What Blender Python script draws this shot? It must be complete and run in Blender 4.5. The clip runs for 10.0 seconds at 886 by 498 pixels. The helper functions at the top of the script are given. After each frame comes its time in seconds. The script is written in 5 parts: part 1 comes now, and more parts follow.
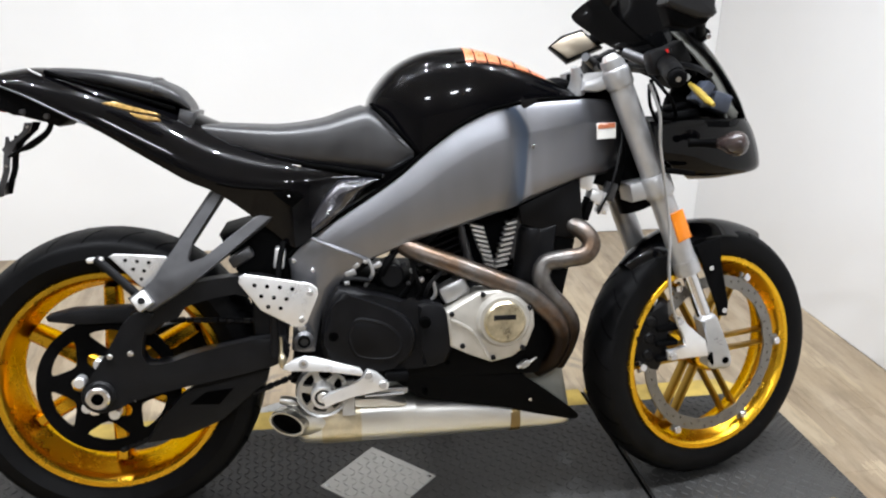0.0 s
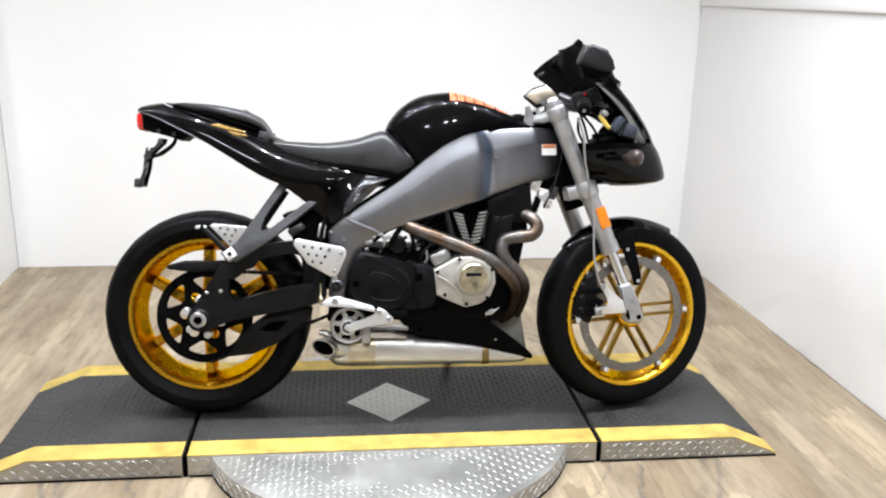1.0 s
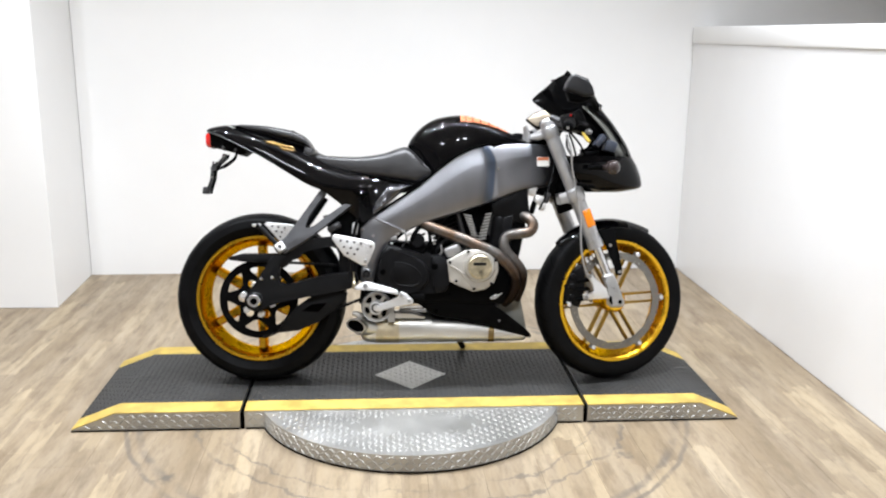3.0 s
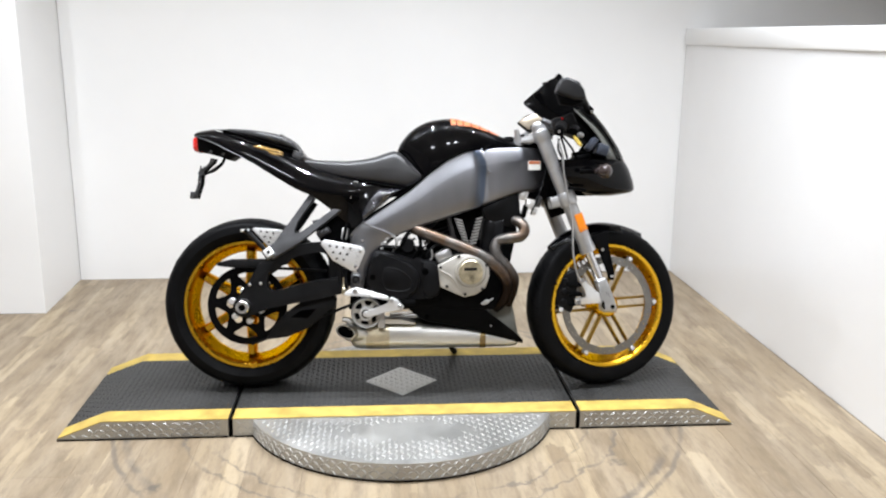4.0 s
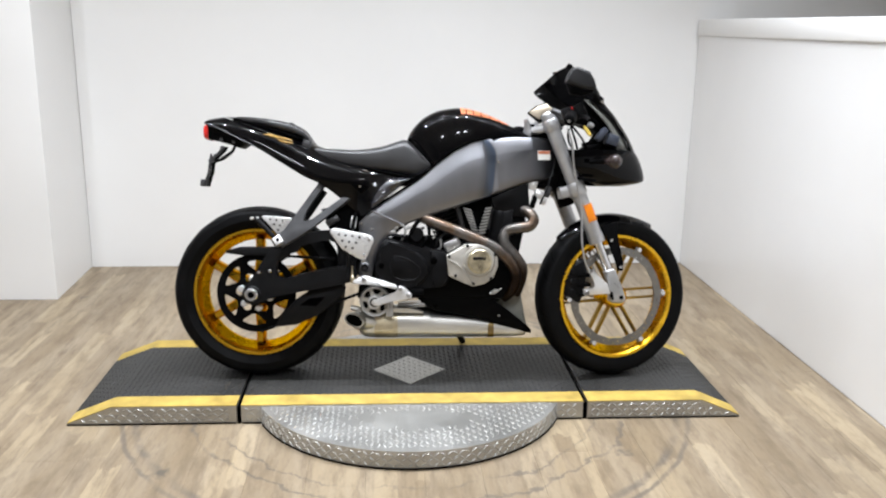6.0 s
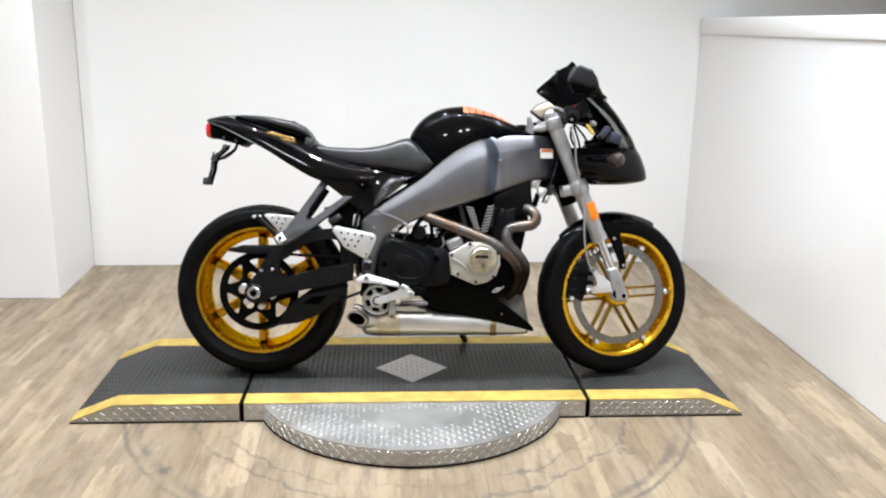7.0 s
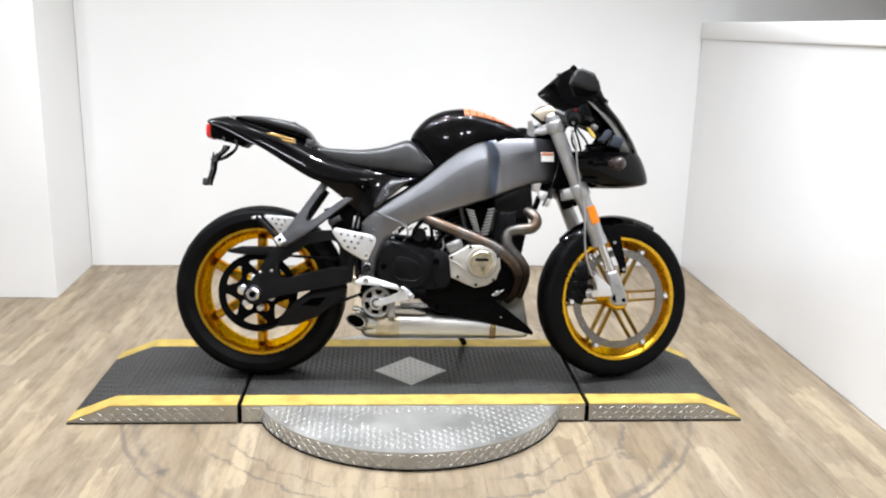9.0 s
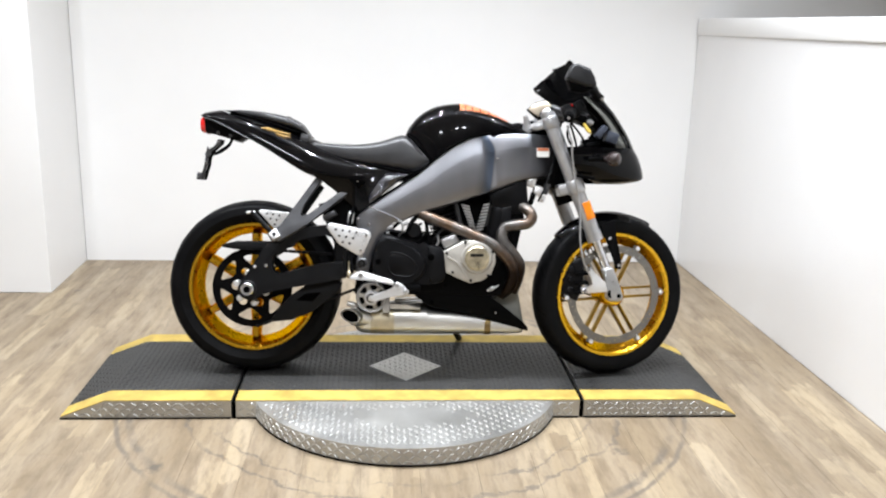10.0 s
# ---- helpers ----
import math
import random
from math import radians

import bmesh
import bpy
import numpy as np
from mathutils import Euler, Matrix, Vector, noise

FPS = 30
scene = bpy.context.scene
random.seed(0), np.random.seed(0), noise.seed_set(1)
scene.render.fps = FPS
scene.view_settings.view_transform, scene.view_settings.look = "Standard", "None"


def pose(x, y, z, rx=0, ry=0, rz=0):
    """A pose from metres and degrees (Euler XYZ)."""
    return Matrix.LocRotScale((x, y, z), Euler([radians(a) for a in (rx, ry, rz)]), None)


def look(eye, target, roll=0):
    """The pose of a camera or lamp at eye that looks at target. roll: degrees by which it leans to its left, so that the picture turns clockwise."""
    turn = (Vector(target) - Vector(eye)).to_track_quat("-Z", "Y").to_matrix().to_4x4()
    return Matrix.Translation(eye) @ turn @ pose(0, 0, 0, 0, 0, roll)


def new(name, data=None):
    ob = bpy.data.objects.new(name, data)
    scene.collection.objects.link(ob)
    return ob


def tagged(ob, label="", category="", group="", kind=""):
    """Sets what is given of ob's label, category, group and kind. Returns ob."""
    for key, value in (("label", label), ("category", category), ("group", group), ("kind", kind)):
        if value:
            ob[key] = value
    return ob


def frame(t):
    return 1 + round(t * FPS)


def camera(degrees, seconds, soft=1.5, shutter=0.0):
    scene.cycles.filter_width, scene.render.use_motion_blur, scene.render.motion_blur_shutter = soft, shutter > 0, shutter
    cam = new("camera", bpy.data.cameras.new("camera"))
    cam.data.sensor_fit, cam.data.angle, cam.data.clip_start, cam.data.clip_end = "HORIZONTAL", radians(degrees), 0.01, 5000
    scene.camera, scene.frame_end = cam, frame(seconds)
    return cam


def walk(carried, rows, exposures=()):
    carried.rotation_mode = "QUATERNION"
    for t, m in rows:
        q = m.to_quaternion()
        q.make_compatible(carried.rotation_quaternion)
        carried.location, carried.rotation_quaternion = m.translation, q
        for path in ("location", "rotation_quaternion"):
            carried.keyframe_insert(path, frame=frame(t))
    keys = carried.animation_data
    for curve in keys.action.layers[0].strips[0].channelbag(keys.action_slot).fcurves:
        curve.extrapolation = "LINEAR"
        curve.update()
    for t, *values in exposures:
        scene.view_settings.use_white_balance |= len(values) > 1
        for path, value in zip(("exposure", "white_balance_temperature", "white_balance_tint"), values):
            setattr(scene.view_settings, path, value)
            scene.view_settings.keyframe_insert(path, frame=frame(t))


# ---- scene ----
cam = camera(53.2, 10.0, 2.2)
PATH = [
    (0, (0.353, -1.753, 1.32), (0.713, 0.084, 0.614), 1.46),
    (0.5, (0.352, -2.23, 1.373), (0.641, -0.339, 0.786), -0.13),
    (1, (0.413, -2.639, 1.356), (0.637, -0.731, 0.799), 1.32),
    (1.5, (0.46, -2.97, 1.347), (0.622, -1.041, 0.847), 0.82),
    (2, (0.419, -3.2, 1.351), (0.566, -1.265, 0.866), 1.73),
    (2.5, (0.421, -3.232, 1.354), (0.558, -1.295, 0.876), 0.97),
    (4, (0.451, -3.184, 1.364), (0.609, -1.247, 0.892), 0.62),
    (4.5, (0.449, -3.191, 1.361), (0.598, -1.253, 0.891), 0.82),
    (5, (0.454, -3.192, 1.357), (0.592, -1.256, 0.877), 1.21),
    (5.5, (0.46, -3.189, 1.358), (0.596, -1.254, 0.87), 1.01),
    (7, (0.455, -3.188, 1.352), (0.585, -1.254, 0.86), 0.91),
    (7.5, (0.45, -3.186, 1.352), (0.582, -1.252, 0.861), 1.12),
    (8, (0.452, -3.183, 1.349), (0.585, -1.248, 0.862), 1.32),
    (8.5, (0.449, -3.181, 1.353), (0.586, -1.246, 0.867), 1.42),
    (9, (0.446, -3.179, 1.351), (0.582, -1.244, 0.864), 1.42),
    (9.5, (0.449, -3.173, 1.351), (0.589, -1.239, 0.858), 1.52),
    (10, (0.452, -3.173, 1.346), (0.596, -1.24, 0.851), 1.62),
]
EXPOSURES = ((0.0, -0.25), (0.5, -0.2), (1.5, -0.17), (2.5, -0.17), (4.0, -0.25), (4.5, -0.36), (5.0, -0.42), (5.5, -0.46), (7.0, -0.3), (7.5, -0.24), (10.0, -0.2))
walk(cam, [(t, look(eye, target, roll)) for t, eye, target, roll in PATH], EXPOSURES)

# ---- light ----
world = bpy.data.worlds.new("room_air")
scene.world = world
world.use_nodes = True
world.node_tree.nodes["Background"].inputs[0].default_value = (0.95, 0.97, 1.0, 1)
world.node_tree.nodes["Background"].inputs[1].default_value = 0.05
LAMP_WATTS = 44.0
CEILING = 2.75
LAMPS = [(-1.25 + 0.56 * k, -0.25) for k in range(7)] + [(-0.9 + 0.95 * k, 0.3) for k in range(4)] + [(x, -3.1) for x in (-1.2, 0.15, 0.95)]
for lx, ly in LAMPS:
    lamp = bpy.data.lights.new("ceiling_downlight", "AREA")
    lamp.shape, lamp.size = "DISK", 0.035 if ly > -1 else 0.32
    lamp.spread = radians(145)
    lamp.energy = LAMP_WATTS * (0.5 if -1 < ly < 0 else 0.24 if ly > 0 else 1.0)
    lamp.color = (0.885, 0.93, 1.0)
    new("ceiling_downlight", lamp).matrix_world = pose(lx, ly, CEILING - 0.03)

# ---- materials ----


def nodes_of(name):
    m = bpy.data.materials.new(name)
    m.use_nodes = True
    t = m.node_tree
    return m, t, t.nodes["Principled BSDF"]


def mixed(t, fac, a, b):
    n = t.nodes.new("ShaderNodeMix")
    n.data_type = "RGBA"
    t.links.new(fac, n.inputs[0])
    for k, v in ((6, a), (7, b)):
        if hasattr(v, "is_linked"):
            t.links.new(v, n.inputs[k])
        else:
            n.inputs[k].default_value = (*v, 1)
    return n.outputs[2]


def noise_of(t, vec, scale, detail=4.0, rough=0.6):
    n = t.nodes.new("ShaderNodeTexNoise")
    n.inputs["Scale"].default_value, n.inputs["Detail"].default_value, n.inputs["Roughness"].default_value = scale, detail, rough
    t.links.new(vec, n.inputs["Vector"])
    return n.outputs["Fac"]


def ranged(t, v, a, b, lo, hi):
    n = t.nodes.new("ShaderNodeMapRange")
    for k, x in zip((1, 2, 3, 4), (a, b, lo, hi)):
        n.inputs[k].default_value = x
    t.links.new(v, n.inputs[0])
    return n.outputs[0]


def bumped(t, b, height, strength, dist=0.001):
    n = t.nodes.new("ShaderNodeBump")
    n.inputs["Strength"].default_value, n.inputs["Distance"].default_value = strength, dist
    t.links.new(height, n.inputs["Height"])
    t.links.new(n.outputs[0], b.inputs["Normal"])


def surf(name, base, rough, metal=0.0, vary=0.12, scale=14.0, fine=160.0, bump=0.08, coat=0.0, dr=0.08, stretch=(1, 1, 1), spec=0.5, edge=None):
    """A surface with stains at one scale and grain at another."""
    m, t, b = nodes_of(name)
    co = t.nodes.new("ShaderNodeTexCoord").outputs["Object"]
    mp = t.nodes.new("ShaderNodeMapping")
    mp.inputs["Scale"].default_value = stretch
    t.links.new(co, mp.inputs[0])
    big, small = noise_of(t, mp.outputs[0], scale), noise_of(t, mp.outputs[0], fine, 3)
    dark, light = [c * (1 - vary) for c in base], [min(1, c * (1 + vary)) for c in base]
    t.links.new(mixed(t, ranged(t, big, 0.3, 0.7, 0, 1), dark, light), b.inputs["Base Color"])
    mul = t.nodes.new("ShaderNodeMath")
    mul.operation = "ADD"
    t.links.new(ranged(t, big, 0.3, 0.7, -dr, dr), mul.inputs[0])
    t.links.new(ranged(t, small, 0.3, 0.7, rough - dr / 2, rough + dr / 2), mul.inputs[1])
    mul.use_clamp = True
    t.links.new(mul.outputs[0], b.inputs["Roughness"])
    b.inputs["Metallic"].default_value = metal
    b.inputs["Coat Weight"].default_value = coat
    b.inputs["Coat Roughness"].default_value = 0.02
    b.inputs["Specular IOR Level"].default_value = spec
    if edge:
        b.inputs["Specular Tint"].default_value = (*edge, 1)
    if bump:
        bumped(t, b, small, bump, 0.0006)
    return m


GLOSS_BLACK = surf("gloss_black_paint", (0.0014, 0.0014, 0.0018), 0.2, 0, 0.3, 9, 260, 0.0, 0.38, 0.03, spec=0.03)
SCUFFED_BLACK = surf("scuffed_black_paint", (0.012, 0.012, 0.016), 0.2, 0.2, 0.7, 22, 45, 0.5, 0.9, 0.1, spec=0.7)
SATIN_BLACK = surf("satin_black_metal", (0.0064, 0.0064, 0.007), 0.42, 0, 0.25, 12, 240, 0.1, spec=0.11)
MATT_BLACK = surf("black_plastic", (0.0024, 0.0024, 0.0026), 0.55, 0, 0.3, 16, 300, 0.12, spec=0.03)
ENGINE_BLACK = surf("black_engine_enamel", (0.0044, 0.0044, 0.005), 0.4, 0, 0.3, 14, 220, 0.15, spec=0.11)
LEATHER = surf("black_seat_vinyl", (0.016, 0.016, 0.0175), 0.42, 0, 0.2, 18, 420, 0.3, spec=0.65)
RUBBER = surf("tyre_rubber", (0.0032, 0.0032, 0.0035), 0.5, 0, 0.35, 20, 260, 0.3, spec=0.065)
BRACKET_GREY = surf("grey_cast_metal", (0.052, 0.052, 0.055), 0.38, 0.5, 0.25, 16, 120, 0.14)
SILVER_PAINT = surf("silver_painted_metal", (0.44, 0.44, 0.445), 0.38, 0.65, 0.14, 15, 240, 0.08)
ALU = surf("brushed_aluminium", (0.78, 0.78, 0.78), 0.34, 0.75, 0.07, 18, 300, 0.06)
SCOOP_GREY = surf("olive_grey_plastic", (0.22, 0.22, 0.195), 0.5, 0, 0.12, 15, 260, 0.1)
CAST_ALU = surf("cast_aluminium", (0.42, 0.42, 0.42), 0.36, 0.7, 0.12, 18, 300, 0.08)
CHROME = surf("polished_steel", (0.66, 0.66, 0.67), 0.15, 1.0, 0.1, 20, 300, 0.02, 0, 0.05)
STEEL = surf("stainless_muffler", (0.62, 0.61, 0.58), 0.42, 1.0, 0.14, 12, 220, 0.06, 0, 0.1, (0.4, 1, 1))
CAM_COVER = surf("champagne_engine_cover", (0.44, 0.42, 0.38), 0.38, 0.5, 0.12, 22, 240, 0.08)
PALE_GOLD = surf("pale_gold_cap", (0.5, 0.44, 0.31), 0.34, 0.9, 0.4, 34, 240, 0.05, 0, 0.1)
GOLD = surf("gold_anodised_rim", (0.7, 0.4, 0.026), 0.27, 1.0, 0.06, 8, 60, 0.0, 0.0, 0.03, edge=(0.95, 0.66, 0.14))
GOLD_SATIN = surf("satin_gold_spokes", (0.34, 0.205, 0.03), 0.42, 0.9, 0.14, 14, 120, 0.05, 0, 0.05)
DISC_STEEL = surf("brake_disc_steel", (0.185, 0.176, 0.16), 0.42, 0.85, 0.1, 30, 300, 0.05)
SCREEN = surf("dark_smoked_screen", (0.002, 0.002, 0.0022), 0.12, 0, 0.2, 9, 260, 0.01, 0.15, 0.03, spec=0.12)
MIRROR_SHELL = surf("mirror_shell_plastic", (0.011, 0.011, 0.012), 0.42, 0, 0.2, 16, 300, 0.1, spec=0.3)
MIRROR = surf("mirror_glass", (0.44, 0.38, 0.3), 0.34, 1.0, 0.02, 9, 200, 0, 0, 0.01)
PALE_LINER = surf("grey_liner", (0.085, 0.085, 0.076), 0.5, 0, 0.15, 20, 260, 0.1)
STAINED = surf("stained_steel_band", (0.52, 0.46, 0.34), 0.42, 1.0, 0.3, 22, 220, 0.06, 0, 0.1)
BROWN_BAND = surf("heat_stained_band", (0.2, 0.14, 0.06), 0.4, 0.9, 0.25, 20, 260, 0.06)
ORANGE = surf("orange_reflector", (0.95, 0.27, 0.01), 0.22, 0, 0.06, 60, 500, 0.2, 0.6)
RED = surf("red_lens", (0.75, 0.015, 0.012), 0.16, 0, 0.1, 40, 500, 0.15, 0.8)
DECAL_ORANGE = surf("orange_decal", (0.46, 0.14, 0.06), 0.3, 0, 0.12, 50, 400, 0.02, 0.4)
DECAL_GOLD = surf("gold_decal", (0.33, 0.2, 0.055), 0.3, 0.2, 0.3, 60, 400, 0.02, 0.4)
DECAL_WHITE = surf("white_decal", (0.75, 0.75, 0.72), 0.4, 0, 0.05, 50, 400, 0.02)
SMOKY = surf("smoked_pink_lens", (0.032, 0.022, 0.021), 0.2, 0, 0.4, 40, 300, 0.05, 0.25)
BLUEGREY = surf("blue_grey_plastic", (0.04, 0.046, 0.062), 0.4, 0, 0.25, 30, 300, 0.08, spec=0.25)
YELLOW_PLASTIC = surf("yellow_connector", (0.34, 0.24, 0.03), 0.4, 0, 0.2, 40, 300, 0.08)
DARK_HOLE = surf("dark_hollow", (0.0015, 0.0015, 0.0015), 0.8, 0, 0.2, 30, 300, 0, spec=0.0)
PANEL_WHITE = surf("white_wall_panel", (0.74, 0.735, 0.73), 0.2, 0, 0.02, 1.2, 3.5, 1.0, 0, 0.03)
WALL_PAINT = surf("white_wall_paint", (0.8, 0.795, 0.785), 0.5, 0, 0.018, 1.6, 90, 0.06)
CEILING_PAINT = surf("white_ceiling_paint", (0.8, 0.8, 0.79), 0.7, 0, 0.02, 2, 60, 0.1)
TREAD_STEEL = surf("bright_tread_plate", (0.45, 0.447, 0.43), 0.43, 0.88, 0.16, 5, 150, 0.12, 0, 0.08)
YELLOW_TAPE = surf("yellow_edge_tape", (0.44, 0.315, 0.082), 0.6, 0, 0.28, 12, 120, 0.2, spec=0.15)


def math_node(t, op, a, b=None):
    n = t.nodes.new("ShaderNodeMath")
    n.operation = op
    for k, v in enumerate((a, b)):
        if v is None:
            continue
        if hasattr(v, "is_linked"):
            t.links.new(v, n.inputs[k])
        else:
            n.inputs[k].default_value = v
    return n.outputs[0]


def wood():
    """Printed vinyl: short uneven strips of oak, streaked and scuffed."""
    m, t, b = nodes_of("light_oak_vinyl")
    pos = t.nodes.new("ShaderNodeNewGeometry").outputs["Position"]
    info = t.nodes.new("ShaderNodeObjectInfo").outputs["Random"]
    mp = t.nodes.new("ShaderNodeMapping")
    mp.inputs["Scale"].default_value = (1, 0.17, 1)
    t.links.new(pos, mp.inputs[0])
    patch, streak, grain, wobble = noise_of(t, mp.outputs[0], 7, 4, 0.65), noise_of(t, mp.outputs[0], 24, 6, 0.7), noise_of(t, mp.outputs[0], 170, 3), noise_of(t, mp.outputs[0], 9, 5, 0.6)
    sep = t.nodes.new("ShaderNodeSeparateXYZ")
    t.links.new(pos, sep.inputs[0])

    def strips(width, length, seed):
        x = math_node(t, "ADD", math_node(t, "DIVIDE", sep.outputs[0], width), math_node(t, "MULTIPLY", wobble, 0.9))
        cx = math_node(t, "FLOOR", math_node(t, "ADD", x, seed))
        shift = t.nodes.new("ShaderNodeTexWhiteNoise")
        shift.noise_dimensions = "1D"
        t.links.new(cx, shift.inputs["W"])
        y = math_node(t, "ADD", math_node(t, "ADD", math_node(t, "DIVIDE", sep.outputs[1], length), math_node(t, "MULTIPLY", shift.outputs["Value"], 7.0)), math_node(t, "MULTIPLY", streak, 0.5))
        cell = t.nodes.new("ShaderNodeCombineXYZ")
        t.links.new(cx, cell.inputs[0])
        t.links.new(math_node(t, "FLOOR", y), cell.inputs[1])
        wn = t.nodes.new("ShaderNodeTexWhiteNoise")
        t.links.new(cell.outputs[0], wn.inputs["Vector"])
        return wn.outputs["Value"]

    tone = mixed(t, info, (0.219, 0.167, 0.108), (0.265, 0.205, 0.135))
    c1 = mixed(t, ranged(t, strips(0.066, 0.42, 3.0), 0.45, 1, 0, 0.75), tone, (0.428, 0.343, 0.224))
    c1 = mixed(t, ranged(t, strips(0.058, 0.3, 11.0), 0.55, 1, 0, 0.7), c1, (0.175, 0.129, 0.081))
    c1 = mixed(t, ranged(t, patch, 0.42, 0.68, 0, 0.6), c1, (0.352, 0.292, 0.215))
    c2 = mixed(t, ranged(t, streak, 0.46, 0.72, 0, 0.75), c1, (0.128, 0.095, 0.064))
    c3 = mixed(t, ranged(t, grain, 0.45, 0.8, 0, 0.25), c2, (0.143, 0.111, 0.083))
    # grey scuffed rings worn where the ramps are swung round
    far = t.nodes.new("ShaderNodeVectorMath")
    far.operation = "DISTANCE"
    t.links.new(pos, far.inputs[0])
    far.inputs[1].default_value = (0.552, -0.08, 0.0)
    rough_ = noise_of(t, pos, 5, 5, 0.7)
    dist = math_node(t, "ADD", far.outputs["Value"], ranged(t, rough_, 0.3, 0.7, -0.035, 0.035))
    near = math_node(t, "ADD", far.outputs["Value"], ranged(t, rough_, 0.3, 0.7, -0.008, 0.008))
    broken = ranged(t, noise_of(t, pos, 6, 4), 0.38, 0.56, 0.1, 0.65)
    c4 = c3
    for d, r, w in ((dist, 0.705, 0.007), (near, 0.975, 0.02), (near, 1.02, 0.012), (dist, 0.79, 0.01)):
        line_ = ranged(t, math_node(t, "ABSOLUTE", math_node(t, "SUBTRACT", d, r)), w * 0.3, w, 1, 0)
        c4 = mixed(t, math_node(t, "MULTIPLY", line_, broken), c4, (0.1, 0.088, 0.078))
    for px, py, r in ((-0.235, -0.66, 0.035), (-1.05, 1.16, 0.022), (1.25, -0.57, 0.03)):
        spot = t.nodes.new("ShaderNodeVectorMath")
        spot.operation = "DISTANCE"
        t.links.new(pos, spot.inputs[0])
        spot.inputs[1].default_value = (px, py, 0.0)
        at = math_node(t, "ADD", spot.outputs["Value"], ranged(t, noise_of(t, pos, 30, 3), 0.3, 0.7, -0.03, 0.03))
        c4 = mixed(t, ranged(t, at, r * 0.2, r, 0.6, 0), c4, (0.07, 0.065, 0.06))
    t.links.new(c4, b.inputs["Base Color"])
    t.links.new(ranged(t, streak, 0.3, 0.7, 0.36, 0.5), b.inputs["Roughness"])
    b.inputs["Specular IOR Level"].default_value = 0.22
    bumped(t, b, grain, 0.12, 0.0008)
    return m


WOOD = wood()


def dusty_mat():
    """Dark rubber matting with pale dust trodden into it."""
    m, t, b = nodes_of("dark_grey_mat")
    pos = t.nodes.new("ShaderNodeNewGeometry").outputs["Position"]
    mp = t.nodes.new("ShaderNodeMapping")
    mp.inputs["Scale"].default_value = (0.5, 1.0, 1.0)
    t.links.new(pos, mp.inputs[0])
    drift, speck, grain = noise_of(t, mp.outputs[0], 3.5, 4, 0.6), noise_of(t, pos, 55, 4, 0.7), noise_of(t, pos, 240, 3)
    dust = mixed(t, ranged(t, drift, 0.38, 0.66, 0, 1), (0.015, 0.0145, 0.014), (0.036, 0.0355, 0.034))
    t.links.new(mixed(t, ranged(t, speck, 0.6, 0.78, 0, 0.7), dust, (0.075, 0.07, 0.062)), b.inputs["Base Color"])
    t.links.new(ranged(t, drift, 0.35, 0.65, 0.4, 0.58), b.inputs["Roughness"])
    b.inputs["Specular IOR Level"].default_value = 0.34
    bumped(t, b, grain, 0.3, 0.0008)
    return m


MAT_RUBBER = dusty_mat()


def painted_light_frame():
    """Brushed grey aluminium with a painted blue reflection that builds up towards the bend and stops at it."""
    m, t, b = nodes_of("grey_frame_metal")
    co = t.nodes.new("ShaderNodeTexCoord").outputs["Object"]
    sep = t.nodes.new("ShaderNodeSeparateXYZ")
    t.links.new(co, sep.inputs[0])
    mp = t.nodes.new("ShaderNodeMapping")
    mp.inputs["Scale"].default_value = (1, 1, 0.22)
    t.links.new(co, mp.inputs[0])
    cloud, grain = noise_of(t, mp.outputs[0], 7, 3), noise_of(t, mp.outputs[0], 300, 3)
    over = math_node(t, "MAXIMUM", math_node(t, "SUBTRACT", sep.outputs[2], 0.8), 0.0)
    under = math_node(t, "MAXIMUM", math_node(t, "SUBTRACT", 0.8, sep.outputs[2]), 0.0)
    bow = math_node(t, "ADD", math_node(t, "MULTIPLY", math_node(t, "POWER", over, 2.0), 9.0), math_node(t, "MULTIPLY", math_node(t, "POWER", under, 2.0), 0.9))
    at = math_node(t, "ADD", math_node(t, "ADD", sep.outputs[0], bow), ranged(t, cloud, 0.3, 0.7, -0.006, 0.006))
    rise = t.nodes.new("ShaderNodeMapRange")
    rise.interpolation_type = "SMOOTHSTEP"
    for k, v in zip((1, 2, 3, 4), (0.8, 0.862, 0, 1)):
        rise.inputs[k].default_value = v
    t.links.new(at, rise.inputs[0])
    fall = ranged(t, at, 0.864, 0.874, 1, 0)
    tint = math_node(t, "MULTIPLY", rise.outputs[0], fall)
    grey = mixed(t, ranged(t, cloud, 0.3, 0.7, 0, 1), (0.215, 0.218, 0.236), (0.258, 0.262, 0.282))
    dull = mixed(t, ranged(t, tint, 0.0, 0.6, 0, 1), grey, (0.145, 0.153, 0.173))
    blue_reflection = mixed(t, ranged(t, tint, 0.5, 1.0, 0, 0.85), dull, (0.062, 0.085, 0.128))
    # shade painted in: darker where the spar turns away into the black steering head
    t.links.new(mixed(t, ranged(t, sep.outputs[0], 0.9, 1.055, 0, 1), blue_reflection, (0.03, 0.03, 0.033)), b.inputs["Base Color"])
    t.links.new(ranged(t, grain, 0.3, 0.7, 0.3, 0.36), b.inputs["Roughness"])
    b.inputs["Metallic"].default_value = 0.9
    bumped(t, b, grain, 0.04, 0.0006)
    return m


